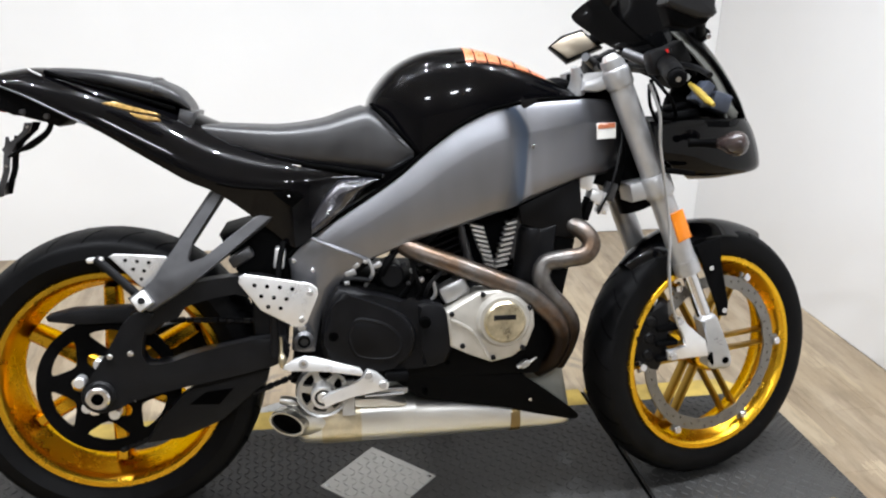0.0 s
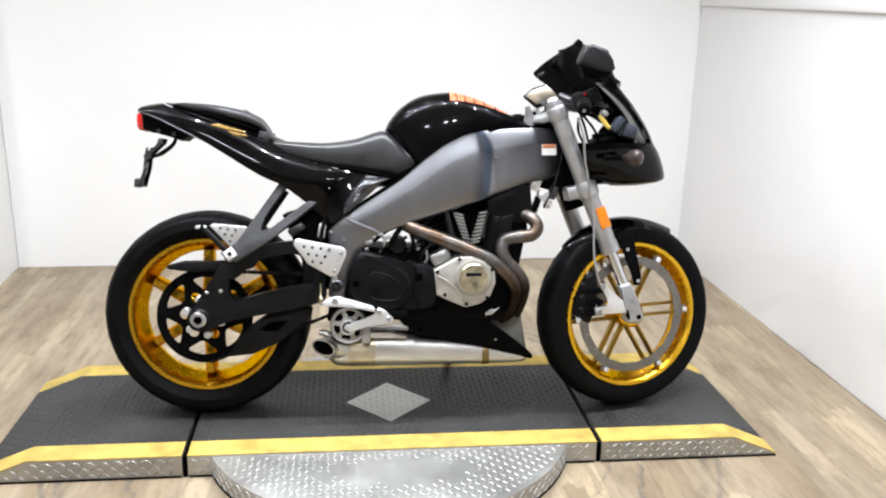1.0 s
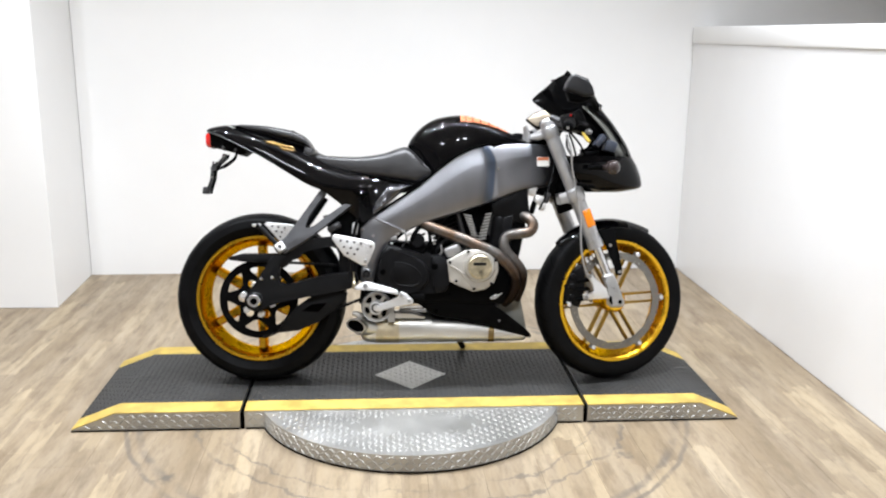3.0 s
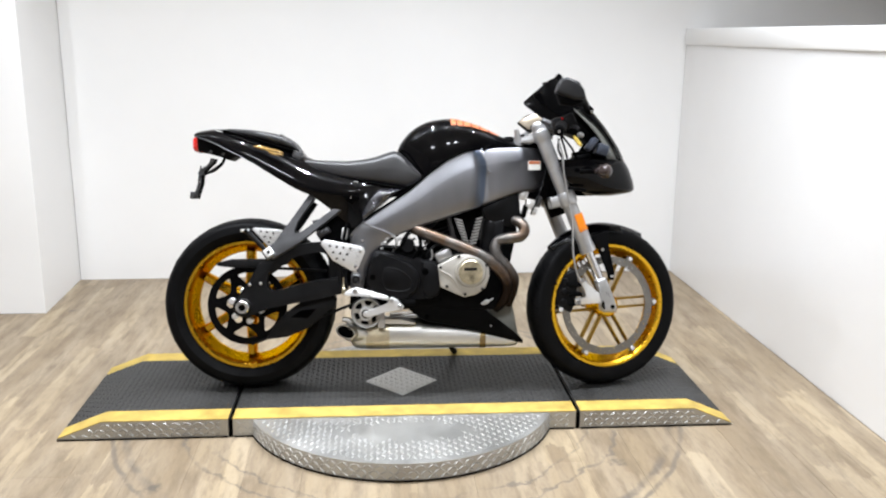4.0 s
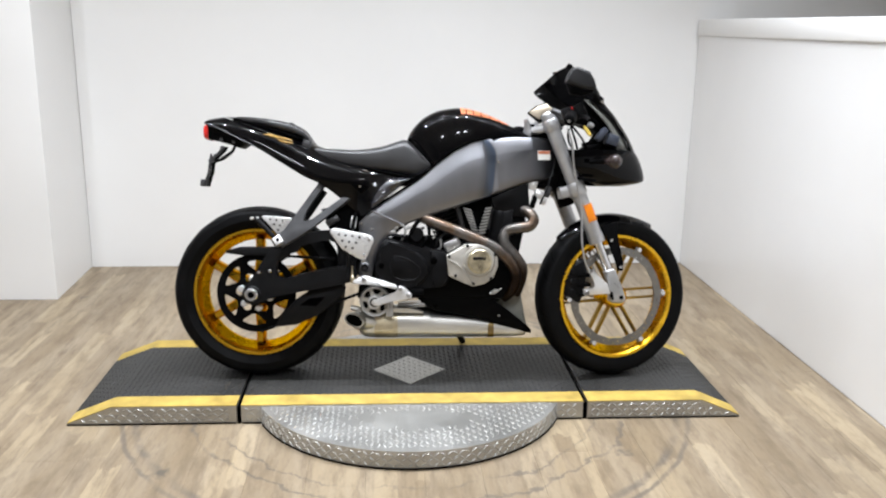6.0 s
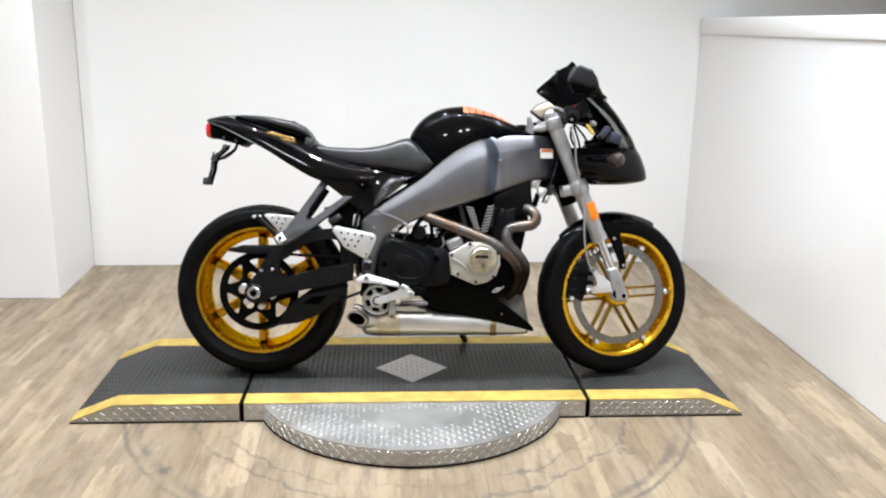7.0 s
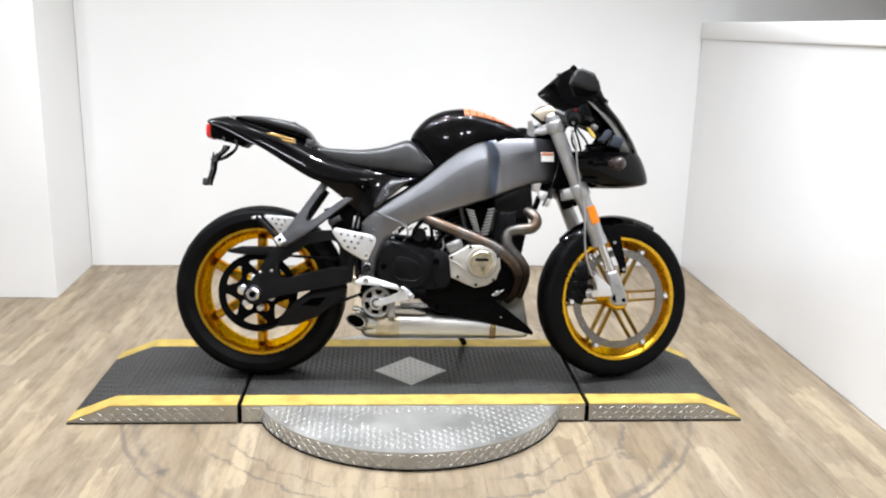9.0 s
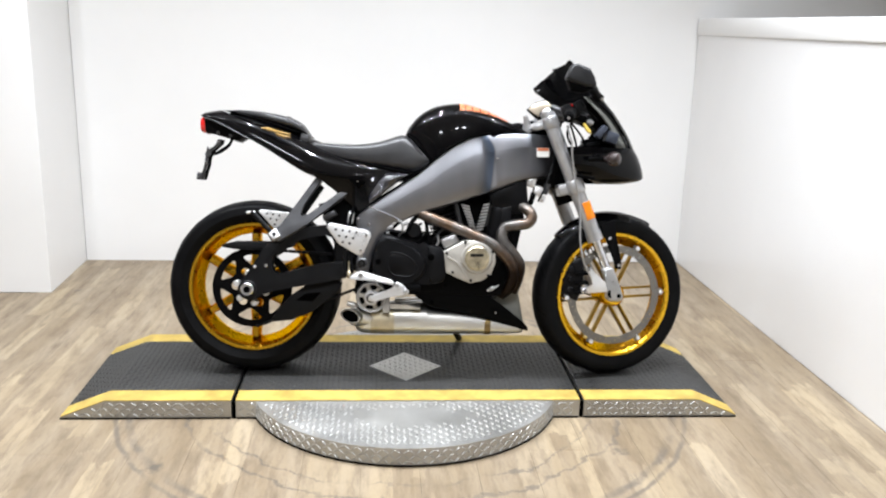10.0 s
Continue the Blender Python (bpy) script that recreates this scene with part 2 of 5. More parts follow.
def heated_pipe():
    """Dull steel pipe, browned unevenly by heat and near black towards the bottom."""
    m, t, b = nodes_of("heat_tinted_pipe")
    co = t.nodes.new("ShaderNodeTexCoord").outputs["Object"]
    cloud, fine_ = noise_of(t, co, 11, 4, 0.6), noise_of(t, co, 70, 4)
    c = mixed(t, ranged(t, cloud, 0.4, 0.6, 0, 1), (0.15, 0.142, 0.135), (0.125, 0.082, 0.055))
    c = mixed(t, ranged(t, fine_, 0.45, 0.75, 0, 0.6), c, (0.05, 0.04, 0.035))
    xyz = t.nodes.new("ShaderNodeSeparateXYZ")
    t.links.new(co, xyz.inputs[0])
    dark_below = ranged(t, math_node(t, "ADD", xyz.outputs[2], ranged(t, cloud, 0.3, 0.7, -0.02, 0.02)), 0.385, 0.45, 1, 0)
    t.links.new(mixed(t, dark_below, c, (0.014, 0.009, 0.007)), b.inputs["Base Color"])
    t.links.new(ranged(t, fine_, 0.3, 0.7, 0.32, 0.48), b.inputs["Roughness"])
    b.inputs["Metallic"].default_value = 0.95
    bumped(t, b, fine_, 0.08, 0.0006)
    return m


FRAME_GREY = painted_light_frame()
HEADER = heated_pipe()

# ---- mesh helpers ----


def part(name, bm, material, parent=None, label=""):
    bmesh.ops.recalc_face_normals(bm, faces=bm.faces)
    me = bpy.data.meshes.new(name)
    bm.to_mesh(me)
    bm.free()
    me.materials.append(material)
    for p in me.polygons:
        p.use_smooth = True
    me.set_sharp_from_angle(angle=radians(38))
    ob = new(name, me)
    if parent is not None:
        ob.parent = parent
    if label:
        tagged(ob, label)
    return ob


def curve(pts, n=6, closed=False):
    """A smooth line through points of any dimension."""
    p = [Vector(q) for q in pts]
    out, m = [], len(p)
    for i in range(m if closed else m - 1):
        if closed:
            a, b, c, d = p[i - 1], p[i], p[(i + 1) % m], p[(i + 2) % m]
        else:
            a, b, c, d = p[max(i - 1, 0)], p[i], p[i + 1], p[min(i + 2, m - 1)]
        for k in range(n):
            u = k / n
            out.append(0.5 * (2 * b + (c - a) * u + (2 * a - 5 * b + 4 * c - d) * u * u + (3 * b - a - 3 * c + d) * u ** 3))
    if not closed:
        out.append(p[-1])
    return out


def loft(rings, caps=True, closed=True, bm=None):
    bm = bm or bmesh.new()
    vs = [[bm.verts.new(v) for v in r] for r in rings]
    n = len(rings[0])
    for a, b in zip(vs, vs[1:]):
        for i in range(n if closed else n - 1):
            j = (i + 1) % n
            bm.faces.new((a[i], a[j], b[j], b[i]))
    if caps and closed:
        bm.faces.new(vs[0])
        bm.faces.new(vs[-1])
    return bm


def sweep(pts, r, n=12, smooth=6, bm=None, hollow=False):
    """A round tube along a smooth line; r is a radius or one per given point."""
    line = curve(pts, smooth) if smooth else [Vector(p) for p in pts]
    rs = [x[0] for x in curve([(q, 0) for q in r], smooth)] if hasattr(r, "__len__") else [r] * len(line)
    rings, side = [], None
    for i, p in enumerate(line):
        d = (line[min(i + 1, len(line) - 1)] - line[max(i - 1, 0)]).normalized()
        side = (side - d * side.dot(d)).normalized() if side else d.orthogonal().normalized()
        up = d.cross(side)
        rings.append([p + rs[i] * (side * math.cos(a) + up * math.sin(a)) for a in (2 * math.pi * k / n for k in range(n))])
    if hollow:
        d0 = [[line[i] + (v - line[i]) * 0.86 for v in ring] for i, ring in enumerate(rings)]
        rings = d0[:1] + rings + d0[::-1]
        return loft(rings, caps=False, bm=bm)
    return loft(rings, bm=bm)


def rod(a, b, r, n=14, bm=None):
    return sweep((a, b), r, n, 0, bm)


def lathe(profile, c, n=56, axis="y", bm=None, turn=None):
    """A closed profile of (radius, along) turned about an axis through c."""
    rings = []
    for k in range(n):
        a = 2 * math.pi * k / n
        ring = []
        for r, y in profile:
            if axis == "y":
                v = Vector((r * math.cos(a), y, r * math.sin(a)))
            elif axis == "x":
                v = Vector((y, r * math.cos(a), r * math.sin(a)))
            else:
                v = Vector((r * math.cos(a), r * math.sin(a), y))
            if turn is not None:
                v = turn @ v
            ring.append(Vector(c) + v)
        rings.append(ring)
    return loft(rings + rings[:1], caps=False, bm=bm) if bm is None else loft(rings + rings[:1], False, True, bm)


def welded(bm, dist=1e-5):
    bmesh.ops.remove_doubles(bm, verts=bm.verts, dist=dist)
    return bm


def ring_of(profile, c, n=56, axis="y", bm=None, turn=None):
    return welded(lathe(profile, c, n, axis, bm, turn))


def knob(c, r, y0, y1, n=20, bm=None, edge=0.15, turn=None):
    """A round boss on the y axis, from y0 to y1 about c, its rim rounded."""
    e = r * edge * (1 if y1 > y0 else -1)
    prof = ((0.0004, y0), (r - abs(e), y0), (r, y0 + e), (r, y1 - e), (r - abs(e), y1), (0.0004, y1))
    return ring_of(prof, c, n, "y", bm, turn)


def plate(pts, y0, y1, bev=0.003, smooth=0, bm=None, seg=2):
    """An outline in x and z, thick from y0 to y1, with rounded edges."""
    own = bmesh.new()
    line = [(p[0], p[1]) for p in (curve([(*p, 0) for p in pts], smooth, True) if smooth else pts)]
    a = [own.verts.new((x, y0, z)) for x, z in line]
    b = [own.verts.new((x, y1, z)) for x, z in line]
    own.faces.new(a)
    own.faces.new(b[::-1])
    for i in range(len(line)):
        j = (i + 1) % len(line)
        own.faces.new((a[i], b[i], b[j], a[j]))
    if bev:
        sharp = [e for e in own.edges if abs(e.verts[0].co.y - e.verts[1].co.y) < 1e-6]
        bmesh.ops.bevel(own, geom=sharp, offset=bev, segments=seg, affect="EDGES", profile=0.5, clamp_overlap=True)
    if bm is None:
        return own
    return joined(bm, own)


def sheet(loops, y0, y1, turn=None, c=(0, 0, 0)):
    """A flat sheet in x and z, thick from y0 to y1: the first loop is its outline, the others are holes through it."""
    bm = bmesh.new()
    rings, rim_edges = [], []
    for loop in loops:
        vs = [bm.verts.new((x, y0, z)) for x, z in loop]
        rings.append(vs)
        rim_edges += [bm.edges.new((vs[i - 1], vs[i])) for i in range(len(vs))]
    bmesh.ops.triangle_fill(bm, use_beauty=True, use_dissolve=False, edges=rim_edges, normal=(0, -1, 0))
    front = bm.faces[:]
    back = {v: bm.verts.new((v.co.x, y1, v.co.z)) for r in rings for v in r}
    for f in front:
        bm.faces.new([back[v] for v in reversed(f.verts[:])])
    for r in rings:
        for i in range(len(r)):
            bm.faces.new((r[i - 1], r[i], back[r[i]], back[r[i - 1]]))
    for v in bm.verts:
        v.co = Vector(c) + ((turn @ v.co) if turn is not None else v.co)
    return bm


def polar(pts, c=(0, 0), turn=0.0, smooth=0):
    """A closed loop from (radius, degrees) pairs about c."""
    loop = [(c[0] + r * math.cos(radians(a + turn)), c[1] + r * math.sin(radians(a + turn))) for r, a in pts]
    return [(p[0], p[1]) for p in curve([(*p, 0) for p in loop], smooth, True)] if smooth else loop


def joined(bm, other, m=None):
    me = bpy.data.meshes.new("scratch")
    other.to_mesh(me)
    other.free()
    if m is not None:
        me.transform(m)
    bm.from_mesh(me)
    bpy.data.meshes.remove(me)
    return bm


def moved(bm, m):
    bmesh.ops.transform(bm, matrix=m, verts=bm.verts)
    return bm


def block(sx, sy, sz, m=None, bev=0.004, seg=2):
    """A box of that size, its middle at the pose m, with rounded edges."""
    bm = bmesh.new()
    bmesh.ops.create_cube(bm, size=1)
    bmesh.ops.scale(bm, vec=(sx, sy, sz), verts=bm.verts)
    if bev:
        bmesh.ops.bevel(bm, geom=bm.edges[:], offset=bev, segments=seg, affect="EDGES", profile=0.5, clamp_overlap=True)
    return moved(bm, m) if m is not None else bm


def prism(pts, z0, z1, bm=None):
    """A plan outline in x and y, from z0 up to z1."""
    bm = bm or bmesh.new()
    a = [bm.verts.new((x, y, z0)) for x, y in pts]
    b = [bm.verts.new((x, y, z1)) for x, y in pts]
    bm.faces.new(a)
    bm.faces.new(b)
    for i in range(len(pts)):
        j = (i + 1) % len(pts)
        bm.faces.new((a[i], a[j], b[j], b[i]))
    return bm


def mirrored(bm):
    bmesh.ops.scale(bm, vec=(1, -1, 1), verts=bm.verts)
    bmesh.ops.reverse_faces(bm, faces=bm.faces)
    return bm


def body(stations, n=24, power=2.4, smooth=4, floor_flat=1.0):
    """A shell along x from stations (x, bottom, top, half width): superellipse rings."""
    rings = []
    for x, zb, zt, w in curve4(stations, smooth):
        mid, hh = (zb + zt) / 2, (zt - zb) / 2
        ring = []
        for k in range(n):
            a = 2 * math.pi * k / n
            c, s = math.cos(a), math.sin(a)
            y = w * math.copysign(abs(c) ** (2 / power), c)
            z = mid + hh * math.copysign(abs(s) ** (2 / (power * (floor_flat if s < 0 else 1))), s)
            ring.append((x, y, z))
        rings.append(ring)
    return loft(rings)


def curve4(pts, n):
    """curve() for stations of four numbers."""
    a = curve([p[:3] for p in pts], n)
    b = curve([(p[3], 0, 0) for p in pts], n)
    return [(*u, v[0]) for u, v in zip(a, b)]

# ---- room ----


def setting(name, bm, material, label, category):
    return tagged(part(name, bm, material), label, category, kind="structure")


setting("wall_back", prism(((-1.186, 1.756), (4.6, 1.874), (4.6, 2.04), (-1.186, 1.94)), 0, CEILING),
        WALL_PAINT, "plain white painted back wall behind the motorcycle", "wall")
setting("wall_jut", prism(((-1.165, 1.14), (-1.189, 1.753), (-1.189, 1.94), (-3.3, 1.94), (-3.3, 1.14)), 0, CEILING),
        WALL_PAINT, "white painted wall that juts out beside the bay", "wall")
setting("wall_half", prism(((2.238, -6.5), (2.226, 1.822), (2.376, 1.825), (2.388, -6.5)), 0, 1.32),
        PANEL_WHITE, "smooth white half-height partition wall", "wall")
cap = block(0.17, 8.3, 0.09, pose(2.302, -2.345, 1.365, 0, 0, 0.08), 0.008)
setting("ledge_trim", cap, WALL_PAINT, "white ledge board capping the half-height wall", "ledge")
setting("wall_left", prism(((-3.42, -6.5), (-3.3, -6.5), (-3.3, 1.14), (-3.42, 1.14)), 0, CEILING), WALL_PAINT, "plain white side wall of the room", "wall")
setting("wall_front", prism(((-3.42, -6.62), (4.72, -6.62), (4.72, -6.5), (-3.42, -6.5)), 0, CEILING), WALL_PAINT, "plain white wall at the room's other end", "wall")
setting("wall_right", prism(((4.6, -6.5), (4.72, -6.5), (4.72, 2.04), (4.6, 2.04)), 0, CEILING), WALL_PAINT, "plain white wall beyond the half-height partition", "wall")
setting("ceiling", prism(((-3.42, -6.62), (4.72, -6.62), (4.72, 2.04), (-3.42, 2.04)), CEILING, CEILING + 0.12), CEILING_PAINT, "plain white ceiling", "ceiling")
floor = setting("floor", prism(((-3.42, -6.62), (4.72, -6.62), (4.72, 2.04), (-3.42, 2.04)), -0.1, -0.003), WOOD,
                "light oak vinyl plank floor with worn scuffs", "floor")

# ---- turntable and ramps ----
DECK = 0.066
MID = (0.552, -0.106)


def lug_sheet(spots, top, size=1.0):
    """Small raised lozenges; each spot is (x, y, z, turn), standing on top or on a side."""
    verts, faces = [], []
    for x, y, z, ang, normal in spots:
        n = Vector(normal)
        u = Vector((0, 0, 1)).cross(n).normalized() if abs(n.z) < 0.9 else Vector((1, 0, 0))
        v = n.cross(u)
        a = u * math.cos(ang) + v * math.sin(ang)
        b = n.cross(a)
        o, k = Vector((x, y, z)), len(verts)
        verts += [o - a * 0.0096 * size, o - b * 0.0032 * size, o + a * 0.0096 * size, o + b * 0.0032 * size, o - a * 0.005 * size + n * top, o + a * 0.005 * size + n * top]
        faces += [(k, k + 1, k + 4), (k + 1, k + 5, k + 4), (k + 1, k + 2, k + 5), (k + 2, k + 3, k + 5), (k + 3, k + 4, k + 5), (k + 3, k, k + 4)]
    me = bpy.data.meshes.new("tread")
    me.from_pydata([tuple(v) for v in verts], [], faces)
    return me


def lugs(name, spots, top, material, parent, label, size=1.0):
    me = lug_sheet(spots, top, size)
    me.materials.append(material)
    ob = new(name, me)
    ob.parent = parent
    tagged(ob, label, kind="stuff")
    return ob


PITCH = 0.0195


def top_spots(x0, x1, y0, y1, z, inside):
    out, i = [], 0
    for i in range(int((x1 - x0) / PITCH) + 1):
        for j in range(int((y1 - y0) / PITCH) + 1):
            x, y = x0 + i * PITCH, y0 + j * PITCH
            if inside(x, y):
                out.append((x, y, z, radians(45 if (i + j) % 2 else -45), (0, 0, 1)))
    return out


def side_spots(x0, x1, y, z0, z1, keep):
    out = []
    for i in range(int((x1 - x0) / PITCH)):
        for j in range(int((z1 - z0) / 0.019)):
            x, z = x0 + (i + 0.5) * PITCH, z0 + (j + 0.5) * 0.019
            if keep(x, z):
                out.append((x, y, z, radians(35 if (i + j) % 2 else -35), (0, -1, 0)))
    return out


RX, RY = 0.559, 0.559
Y0, Y1 = -0.312, 0.345
table = tagged(new("turntable"), "round bright tread-plate turntable on the wooden floor", "turntable")
oval = [(MID[0] + RX * math.cos(a), MID[1] + RY * math.sin(a)) for a in (2 * math.pi * k / 96 for k in range(96))]
bm = prism(oval, 0.004, DECK - 0.004)
bmesh.ops.bevel(bm, geom=[e for e in bm.edges if e.verts[0].co.z > 0.03 and e.verts[1].co.z > 0.03], offset=0.003, segments=2, affect="EDGES")
disc = part("disc", bm, TREAD_STEEL, table)
lugs("tread", top_spots(MID[0] - RX, MID[0] + RX, MID[1] - RY, Y0 + 0.02, DECK - 0.004,
     lambda x, y: ((x - MID[0]) / (RX - 0.02)) ** 2 + ((y - MID[1]) / (RY - 0.02)) ** 2 < 1 and ((x - 0.56) / 0.24) ** 2 + ((y + 0.43) / 0.085) ** 2 > 0.8 + 0.25 * math.sin(x * 71 + y * 37))
     + top_spots(MID[0] - RX, MID[0] + RX, Y1, MID[1] + RY, DECK - 0.004,
     lambda x, y: ((x - MID[0]) / (RX - 0.02)) ** 2 + ((y - MID[1]) / (RY - 0.02)) ** 2 < 1), 0.0018, TREAD_STEEL, table, "raised diamond tread")
rim_spots = []
for k in range(170):
    a = 2 * math.pi * k / 170
    nx, ny = math.cos(a) / RX, math.sin(a) / RY
    nl = math.hypot(nx, ny)
    for j in range(3):
        rim_spots.append((MID[0] + RX * math.cos(a), MID[1] + RY * math.sin(a), 0.014 + 0.018 * j, radians(35 if (k + j) % 2 else -35), (nx / nl, ny / nl, 0)))
lugs("rim_tread", rim_spots, 0.003, TREAD_STEEL, table, "raised diamond tread round the rim", 1.25)
# black sheet drawn as the shadow line under the turntable's edge
part("shadow_gap", prism([(MID[0] + (x - MID[0]) * 1.004, MID[1] + (y - MID[1]) * 1.004) for x, y in oval], 0.0, 0.006), MATT_BLACK, table, "black sheet standing in for the shadow gap underneath")


def deck(name, x0, x1, low_left, low_right, label):
    """One length of the drive-on deck; a low end slopes to the floor."""
    root = tagged(new(name), label, "ramp", "drive-on deck sections")
    pts = [(x0, 0.004)]
    if low_left:
        pts += [(x0 + 0.005, 0.008), (low_left, DECK)]
    else:
        pts += [(x0, DECK)]
    pts += [(low_right, DECK), (x1 - 0.005, 0.008)] if low_right else [(x1, DECK)]
    pts += [(x1, 0.004)]
    own = plate(pts, Y0, Y1, 0)
    # black sheet just proud of the sides, drawn as the deck's contact shadow
    part("skirt", prism(((x0 + 0.004, Y0 - 0.003), (x1 - 0.004, Y0 - 0.003), (x1 - 0.004, Y1 + 0.003), (x0 + 0.004, Y1 + 0.003)), 0.0, 0.005), MATT_BLACK, root, "black sheet standing in for the shadow gap underneath")
    part("deck_body", own, TREAD_STEEL, root, "bright tread-plate side skirt")
    top = pts[1:-1]
    skin = [(x, z + 0.0035) for x, z in top]
    inner = plate(skin + [(x, z + 0.0005) for x, z in top[::-1]], Y0 + 0.083, Y1 - 0.083, 0)
    part("mat", inner, MAT_RUBBER, root, "dark grey ribbed mat")
    for ya, yb in ((Y0 - 0.001, Y0 + 0.083), (Y1 - 0.083, Y1 + 0.001)):
        part("edge_tape", plate(skin + [(x, z + 0.0005) for x, z in top[::-1]], ya, yb, 0), YELLOW_TAPE, root, "scuffed yellow edge strip")

    def height(x):
        if low_left and x < low_left:
            return 0.008 + (DECK - 0.008) * (x - x0) / (low_left - x0)
        if low_right and x > low_right:
            return 0.008 + (DECK - 0.008) * (x1 - x) / (x1 - low_right)
        return DECK
    spots = [s for s in side_spots(x0 + 0.01, x1 - 0.01, Y0, 0.006, DECK, lambda x, z: z + 0.012 < height(x))]
    lugs("side_tread", spots, 0.003, TREAD_STEEL, root, "raised diamond tread on the side", 1.25)
    sp = []
    for x, y, z, a, n in top_spots(x0 + 0.015, x1 - 0.01, Y0 + 0.095, Y1 - 0.09, 0, lambda x, y: True):
        if abs(x - 0.5555) / 0.14 + abs(y + 0.005) / 0.145 < 1.04:
            continue
        h = height(x)
        slope = 0 if h == DECK else (0.06 / 0.15 if x < 0.5 else -0.06 / 0.13)
        sp.append((x, y, h + 0.0035, a, Vector((-slope, 0, 1)).normalized()))
    lugs("mat_tread", sp, 0.0015, MAT_RUBBER, root, "low tread pattern of the mat", 1.0)
    return root


deck("ramp_end", -0.632, -0.052, -0.478, 0, "sloping end ramp, dark mat and yellow edges, behind rear wheel")
mid_deck = deck("turntable_deck", -0.036, 1.166, 0, 0, "flat dark matted deck with yellow edges over the turntable")
part("joint_strip", prism(((-0.05, Y0 + 0.002), (-0.038, Y0 + 0.002), (-0.038, Y1 - 0.002), (-0.05, Y1 - 0.002)), 0.0, DECK - 0.006), DARK_HOLE, mid_deck, "black joint between deck sections")
part("joint_strip", prism(((1.168, Y0 + 0.002), (1.18, Y0 + 0.002), (1.18, Y1 - 0.002), (1.168, Y1 - 0.002)), 0.0, DECK - 0.006), DARK_HOLE, mid_deck)
deck("ramp_end", 1.182, 1.742, 0, 1.598, "sloping end ramp, dark mat and yellow edges, before front wheel")
own = prism(((0.5555, -0.146), (0.692, -0.005), (0.5555, 0.137), (0.419, -0.005)), DECK + 0.001, DECK + 0.006)
badge = part("diamond_plate", own, TREAD_STEEL, mid_deck, "bright diamond-shaped tread plate inset")
for x in (0.435, 0.676):
    part("screw", moved(knob((0, 0, 0), 0.006, -0.0018, 0.0, 12), pose(x, -0.005, DECK + 0.0062, 90)), CHROME, badge, "small bright screw")
lugs("diamond_tread", top_spots(0.42, 0.69, -0.146, 0.137, DECK + 0.006, lambda x, y: abs(x - 0.5555) / 0.1365 + abs(y + 0.005) / 0.1415 < 0.9), 0.0016, TREAD_STEEL, badge, "raised diamond tread")

# ---- motorcycle ----
LEAN = 10.5
bike = tagged(new("motorcycle"), "black and grey sport motorcycle with gold wheels on its side stand", "motorcycle")
bike.matrix_world = pose(-0.01, -0.005, DECK + 0.0035, 0, -0.4, -2.13) @ pose(0, 0, 0, -LEAN) @ Matrix.Scale(1.0137, 4)


def bolts(spots, r, y0, y1, material, parent, name="bolt", label=""):
    for x, z in spots:
        part(name, knob((x, 0, z), r, y0, y1, 10, None, 0.25), material, parent, label)


def spoke(c, ang, r0, r1, w0, w1, y0, y1, turn=None, bm=None):
    """A tapering bar from radius r0 to r1 at an angle, in the plane of the wheel."""
    d, s = Vector((math.cos(ang), 0, math.sin(ang))), Vector((-math.sin(ang), 0, math.cos(ang)))
    rings = []
    for r, w in ((r0, w0), ((r0 + r1) / 2, (w0 + w1) / 2 * 0.92), (r1, w1)):
        o = d * r
        ring = [o - s * w + Vector((0, y0 * 0.7, 0)), o - s * w * 0.6 + Vector((0, y0, 0)), o + s * w * 0.6 + Vector((0, y0, 0)), o + s * w + Vector((0, y0 * 0.7, 0)),
                o + s * w + Vector((0, y1 * 0.7, 0)), o + s * w * 0.6 + Vector((0, y1, 0)), o - s * w * 0.6 + Vector((0, y1, 0)), o - s * w + Vector((0, y1 * 0.7, 0))]
        rings.append([Vector(c) + ((turn @ v) if turn is not None else v) for v in ring])
    return loft(rings, bm=bm)


def tyre(c, radius, half, bead, bead_half, turn=None):
    prof = [(bead, -bead_half), (bead + 0.014, -bead_half * 1.1), (bead + (radius - bead) * 0.42, -half), (bead + (radius - bead) * 0.66, -half * 0.97)]
    crown = [(bead + (radius - bead) * 0.66 + (radius - bead) * 0.34 * math.sin(a), -half * 0.97 * math.cos(a)) for a in (math.pi * k / 16 for k in range(1, 16))]
    prof = prof + crown + [(r, -y) for r, y in prof[::-1]] + [(bead + 0.004, 0)]
    return ring_of(prof, c, 96, "y", None, turn)


def rim(c, r, half, turn=None):
    prof = ((r + 0.004, -half), (r + 0.007, -half + 0.006), (r - 0.004, -half + 0.016), (r - 0.014, -half + 0.03), (r - 0.018, 0), (r - 0.014, half - 0.03), (r - 0.004, half - 0.016),
            (r + 0.007, half - 0.006), (r + 0.004, half), (r - 0.006, half), (r - 0.014, half - 0.008), (r - 0.018, half - 0.028), (r - 0.032, 0.012),
            (r - 0.036, 0), (r - 0.032, -0.012), (r - 0.018, -half + 0.028), (r - 0.014, -half + 0.008), (r - 0.006, -half))
    return ring_of(prof, c, 96, "y", None, turn)


